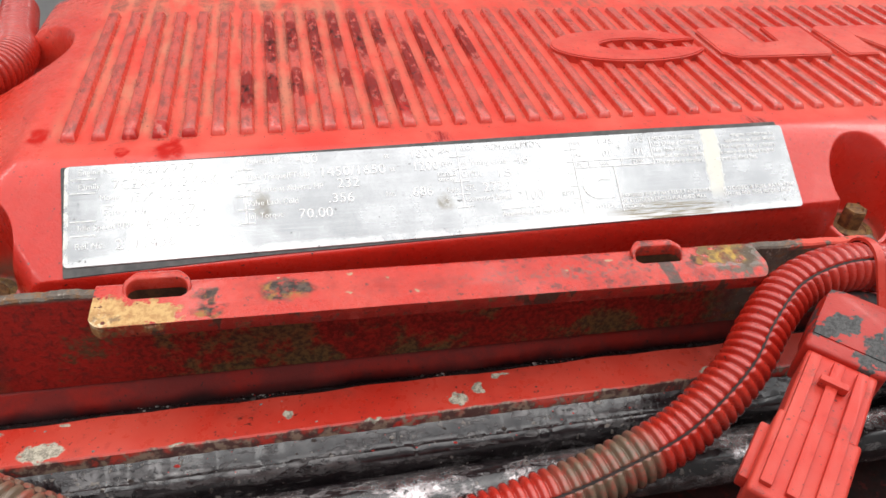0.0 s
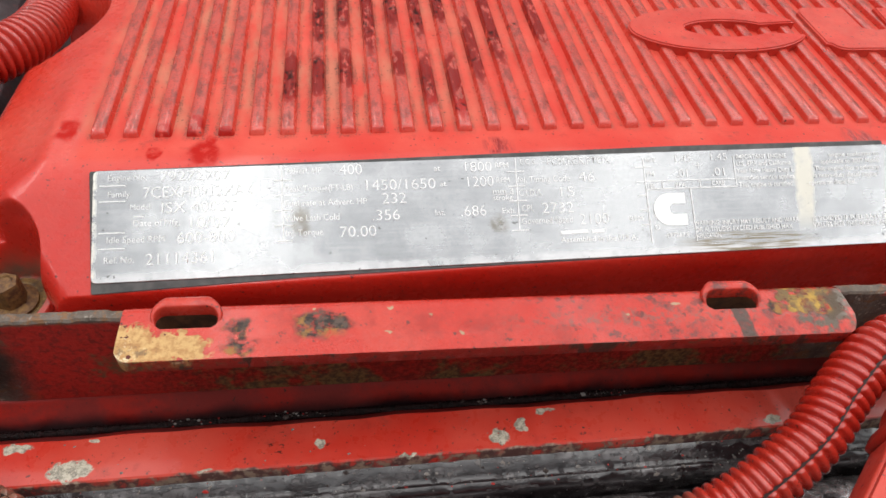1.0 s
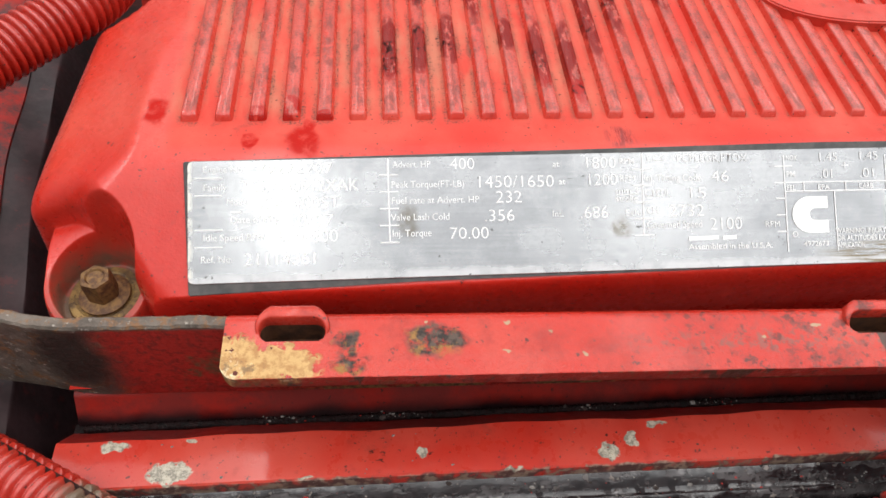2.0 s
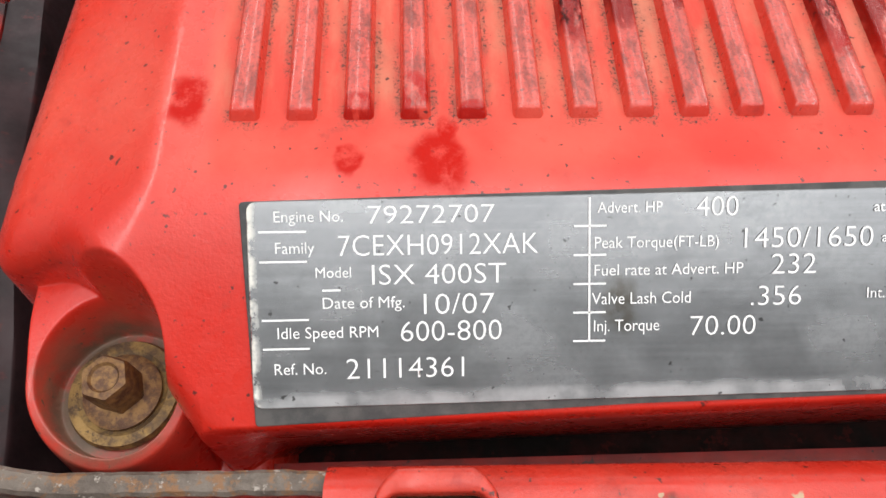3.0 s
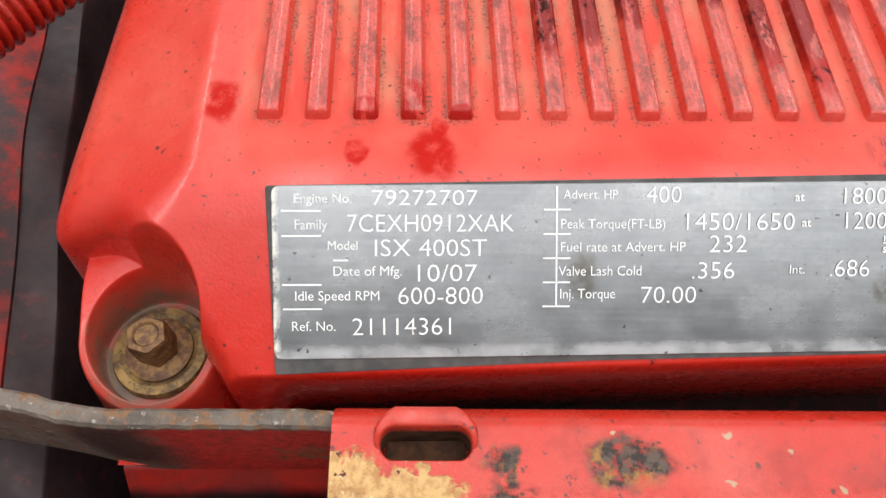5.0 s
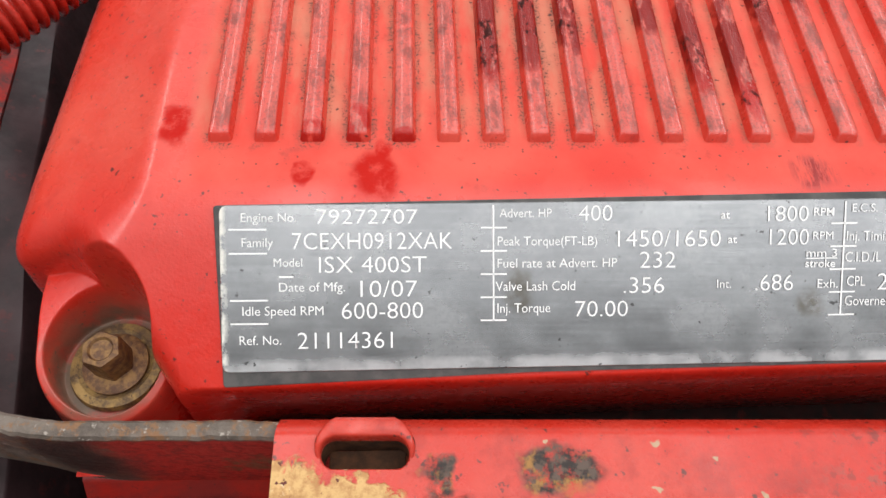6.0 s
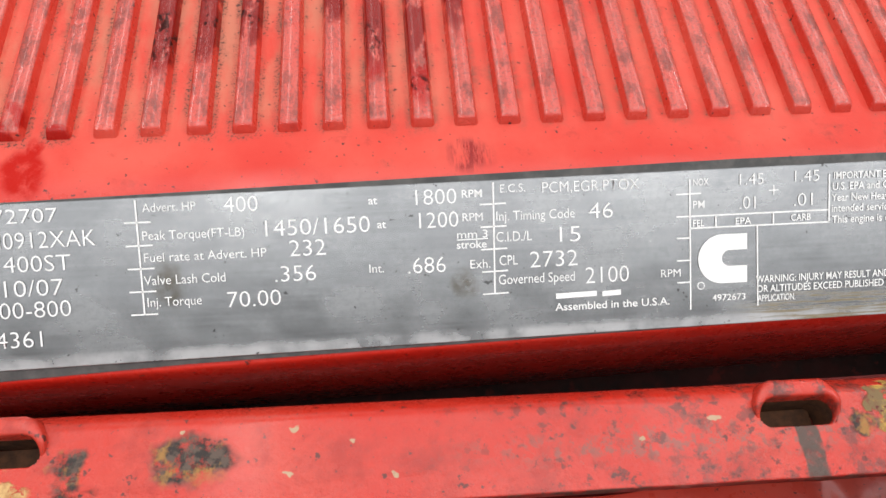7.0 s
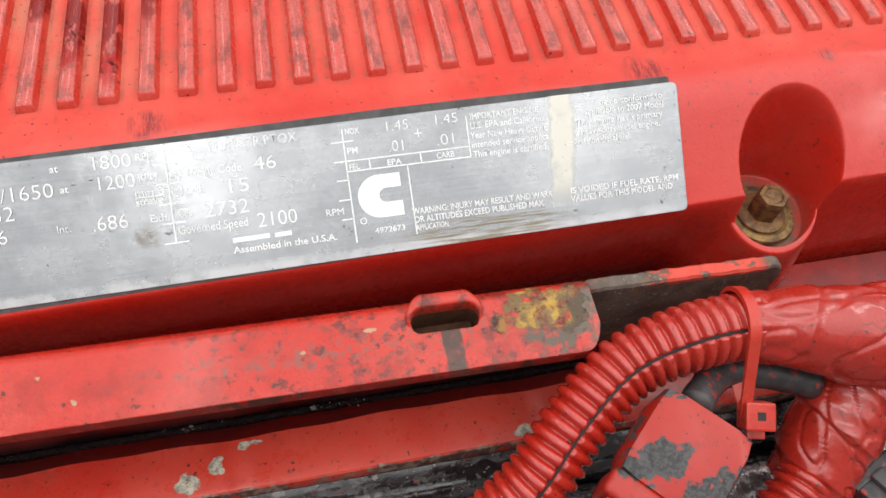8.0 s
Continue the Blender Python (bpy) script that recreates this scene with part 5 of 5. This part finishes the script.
wrapped("taped_trunk", [(0.344, -0.1005, Z_C + 0.004), (0.372, -0.1060, Z_C + 0.001), (0.400, -0.1120, Z_C - 0.003), (0.450, -0.116, Z_C - 0.008), (0.52, -0.114, Z_C - 0.014)], lambda t: 0.0104 + 0.0085 * min(1.0, t / 0.35), taped, 6)
wrapped("taped_branch", [(0.408, -0.1100, Z_C - 0.008), (0.393, -0.120, Z_C - 0.018), (0.379, -0.132, Z_C - 0.028), (0.369, -0.146, Z_C - 0.040)], lambda t: 0.0165 - 0.003 * t, taped, 4)
conduit("corrugated_conduit", [(0.377, -0.134, Z_C - 0.030), (0.364, -0.146, Z_C - 0.034), (0.349, -0.159, Z_C - 0.040), (0.340, -0.178, Z_C - 0.050), (0.335, -0.22, Z_C - 0.062)], 0.0095, 0.0040, 0.0017, M_HOSE, "small red corrugated conduit under the tape")

tie = thing("cable_tie", "red-oversprayed cable tie round the conduit", "cable tie")
at = Vector((0.3425, -0.1005, Z_C + 0.004))
m_tie = Matrix.Translation(at) @ pose(0, 0, 0, 0, 0, -8)
bm = bmesh.new()
rows = []
# the band runs round the bundle and on both sides straight down to the head
to_head = Vector((-0.0255, -0.0125))
turn, open_by = math.atan2(to_head.y, to_head.x), math.acos(0.0120 / to_head.length)
ring = [(0.0120 * math.cos(a), 0.0120 * math.sin(a)) for a in np.linspace(turn + open_by, turn + 2 * math.pi - open_by, 40)]
ring.append(tuple(to_head))
for k in range(len(ring)):
    p = Vector(ring[k])
    n = p.normalized()
    rows.append([bm.verts.new(m_tie @ Vector((x + 0.002 * max(0.0, -p.y / 0.02), p.x + n.x * o, p.y + n.y * o))) for x, o in ((-0.0020, -0.0008), (-0.0018, 0.0006), (0.0018, 0.0006), (0.0020, -0.0008))])
for k in range(len(rows)):
    a, b = rows[k], rows[(k + 1) % len(rows)]
    for j in range(4):
        bm.faces.new((a[j], a[(j + 1) % 4], b[(j + 1) % 4], b[j]))
bmesh.ops.recalc_face_normals(bm, faces=bm.faces)
me = bpy.data.meshes.new("tie_band")
bm.to_mesh(me)
bm.free()
part("tie_band", smooth(me, 40), M_TIE, tie)
m_head = Matrix.Translation((0.3435, -0.1265, Z_C - 0.008)) @ pose(0, 0, 0, 25, 0, -12)
head = box(bmesh.new(), (-0.0048, -0.0050, -0.0040), (0.0048, 0.0040, 0.0036), 0.0008, 2, m_head)
part("tie_head", head, M_TIE, tie)
part("tie_window", box(bmesh.new(), (-0.0012, -0.0016, 0.0030), (0.0014, 0.0010, 0.00375), 0.0, 1, m_head), M_SLIT, tie, "dark slot in the tie head")
part("tie_tail", box(bmesh.new(), (-0.0020, -0.0082, -0.0034), (0.0040, -0.0046, -0.0022), 0.0004, 2, m_head), M_TIE, tie)

plug = thing("sensor_plug", "grey plug and boot under peeling red overspray", "electrical plug")
axis = Vector((-0.073, -0.068, -0.012)).normalized()
m_plug = Matrix.Translation((0.3140, -0.1340, -0.030)) @ axis.to_track_quat("Y", "Z").to_matrix().to_4x4()


def plug_box(name, lo, hi, bevel, mat, label="", seg=3):
    bm = box(bmesh.new(), lo, hi, bevel, seg, m_plug)
    me = bpy.data.meshes.new(name)
    bm.to_mesh(me)
    bm.free()
    return part(name, smooth(me, 40), mat, plug, label)


plug_box("rubber_boot", (-0.0155, -0.012, -0.012), (0.0155, 0.020, 0.0125), 0.0070, M_CAP, "grey boot with peeling red paint", 2)
plug_box("boot_collar", (-0.0150, 0.0185, -0.0115), (0.0150, 0.0270, 0.0115), 0.0022, M_CAP, "grey collar with red flakes")
plug_box("plug_body", (-0.0128, 0.0265, -0.0100), (0.0128, 0.0620, 0.0095), 0.0016, M_PLUG)
plug_box("plug_socket", (-0.0142, 0.0600, -0.0110), (0.0142, 0.0980, 0.0100), 0.0020, M_PLUG)
for x in (-0.0095, -0.0010, 0.0075):
    plug_box("plug_rib", (x, 0.0300, 0.0085), (x + 0.0042, 0.0940, 0.0122), 0.0008, M_PLUG, "", 2)
plug_box("latch", (-0.0040, 0.0400, 0.0100), (0.0060, 0.0430, 0.0140), 0.0006, M_PLUG, "", 2)
plug_box("lock_wing", (0.0135, 0.0640, -0.0040), (0.0175, 0.0900, 0.0030), 0.0010, M_PLUG, "", 2)
path, _ = spline([(0.322, -0.122, -0.030), (0.336, -0.112, -0.036), (0.352, -0.112, -0.040), (0.372, -0.118, -0.044)], 30)
part("boot_cable", tube("boot_cable", path, lambda k, a: 0.0052 + 0.0005 * noise.noise(Vector((k * 0.3, math.cos(a), math.sin(a)))), 20), M_RUBBER, plug, "grey taped cable behind the boot")

connector = thing("wire_connector", "dark grey plastic wire connector under the tape", "connector")
m_conn = Matrix.Translation((0.3900, -0.1520, -0.066)) @ pose(0, 0, 0, -12, 0, 24)
for name, lo, hi, bevel in (("connector_body", (-0.0090, -0.0200, -0.0090), (0.0090, 0.0120, 0.0080), 0.0016), ("connector_collar", (-0.0102, 0.0020, -0.0100), (0.0102, 0.0060, 0.0092), 0.0010), ("connector_latch", (-0.0030, -0.0160, 0.0070), (0.0030, 0.0030, 0.0104), 0.0008)):
    part(name, box(bmesh.new(), lo, hi, bevel, 2, m_conn), M_RUBBER, connector)

# ---- grit and flakes of paint lying on the rail and along the gasket ----
flakes = {"pale": [], "red": [], "dark": []}
rng = random.Random(7)
for k in range(480):
    x = rng.uniform(-0.035, 0.30)
    where = rng.random()
    if where < 0.55:
        prof = rail_profile(x)
        j = rng.randrange(1, 6)
        f = rng.random()
        y, z = (a + (b - a) * f for a, b in zip(prof[j], prof[j + 1]))
        y -= 0.004 * (x - 0.1)
    elif where < 0.75:
        x = rng.gauss(rng.choice((0.03, 0.075, 0.16, 0.21)), 0.006)
        y, z = rng.gauss(-0.0838, 0.0009), -0.0846
    else:
        y, z = rng.uniform(-0.1115, -0.095), -0.0740
    size = min(0.0016, rng.expovariate(1 / 0.00028) + 0.00015)
    if where >= 0.75:
        size *= 0.6
    kind = "pale" if rng.random() < 0.45 else "red" if rng.random() < 0.3 else "dark"
    flakes[kind].append((x, y, z, size, rng.uniform(0, 6.3)))
for kind, colour in (("pale", (0.26, 0.24, 0.22)), ("red", (0.45, 0.02, 0.012)), ("dark", (0.05, 0.035, 0.03))):
    verts, faces = [], []
    for x, y, z, size, turn in flakes[kind]:
        base = len(verts)
        for j in range(5):
            a = turn + j * 1.2566
            r = size * (0.6 + 0.5 * abs(math.sin(turn * 3 + j * 2.1)))
            verts.append((x + r * math.cos(a), y + r * 0.7 * math.sin(a), z + size * 0.25 * math.sin(turn + j)))
        verts.append((x, y, z + size * 0.55))
        faces += [(base + j, base + (j + 1) % 5, base + 5) for j in range(5)]
    me = bpy.data.meshes.new("paint_flakes")
    me.from_pydata(verts, [], faces)
    tagged(part("paint_flakes", me, simple("flakes_" + kind, colour, tuple(0.6 * c for c in colour), 500, 0.6)), kind + " paint flakes and grit lying on the rail", "debris", kind="stuff")
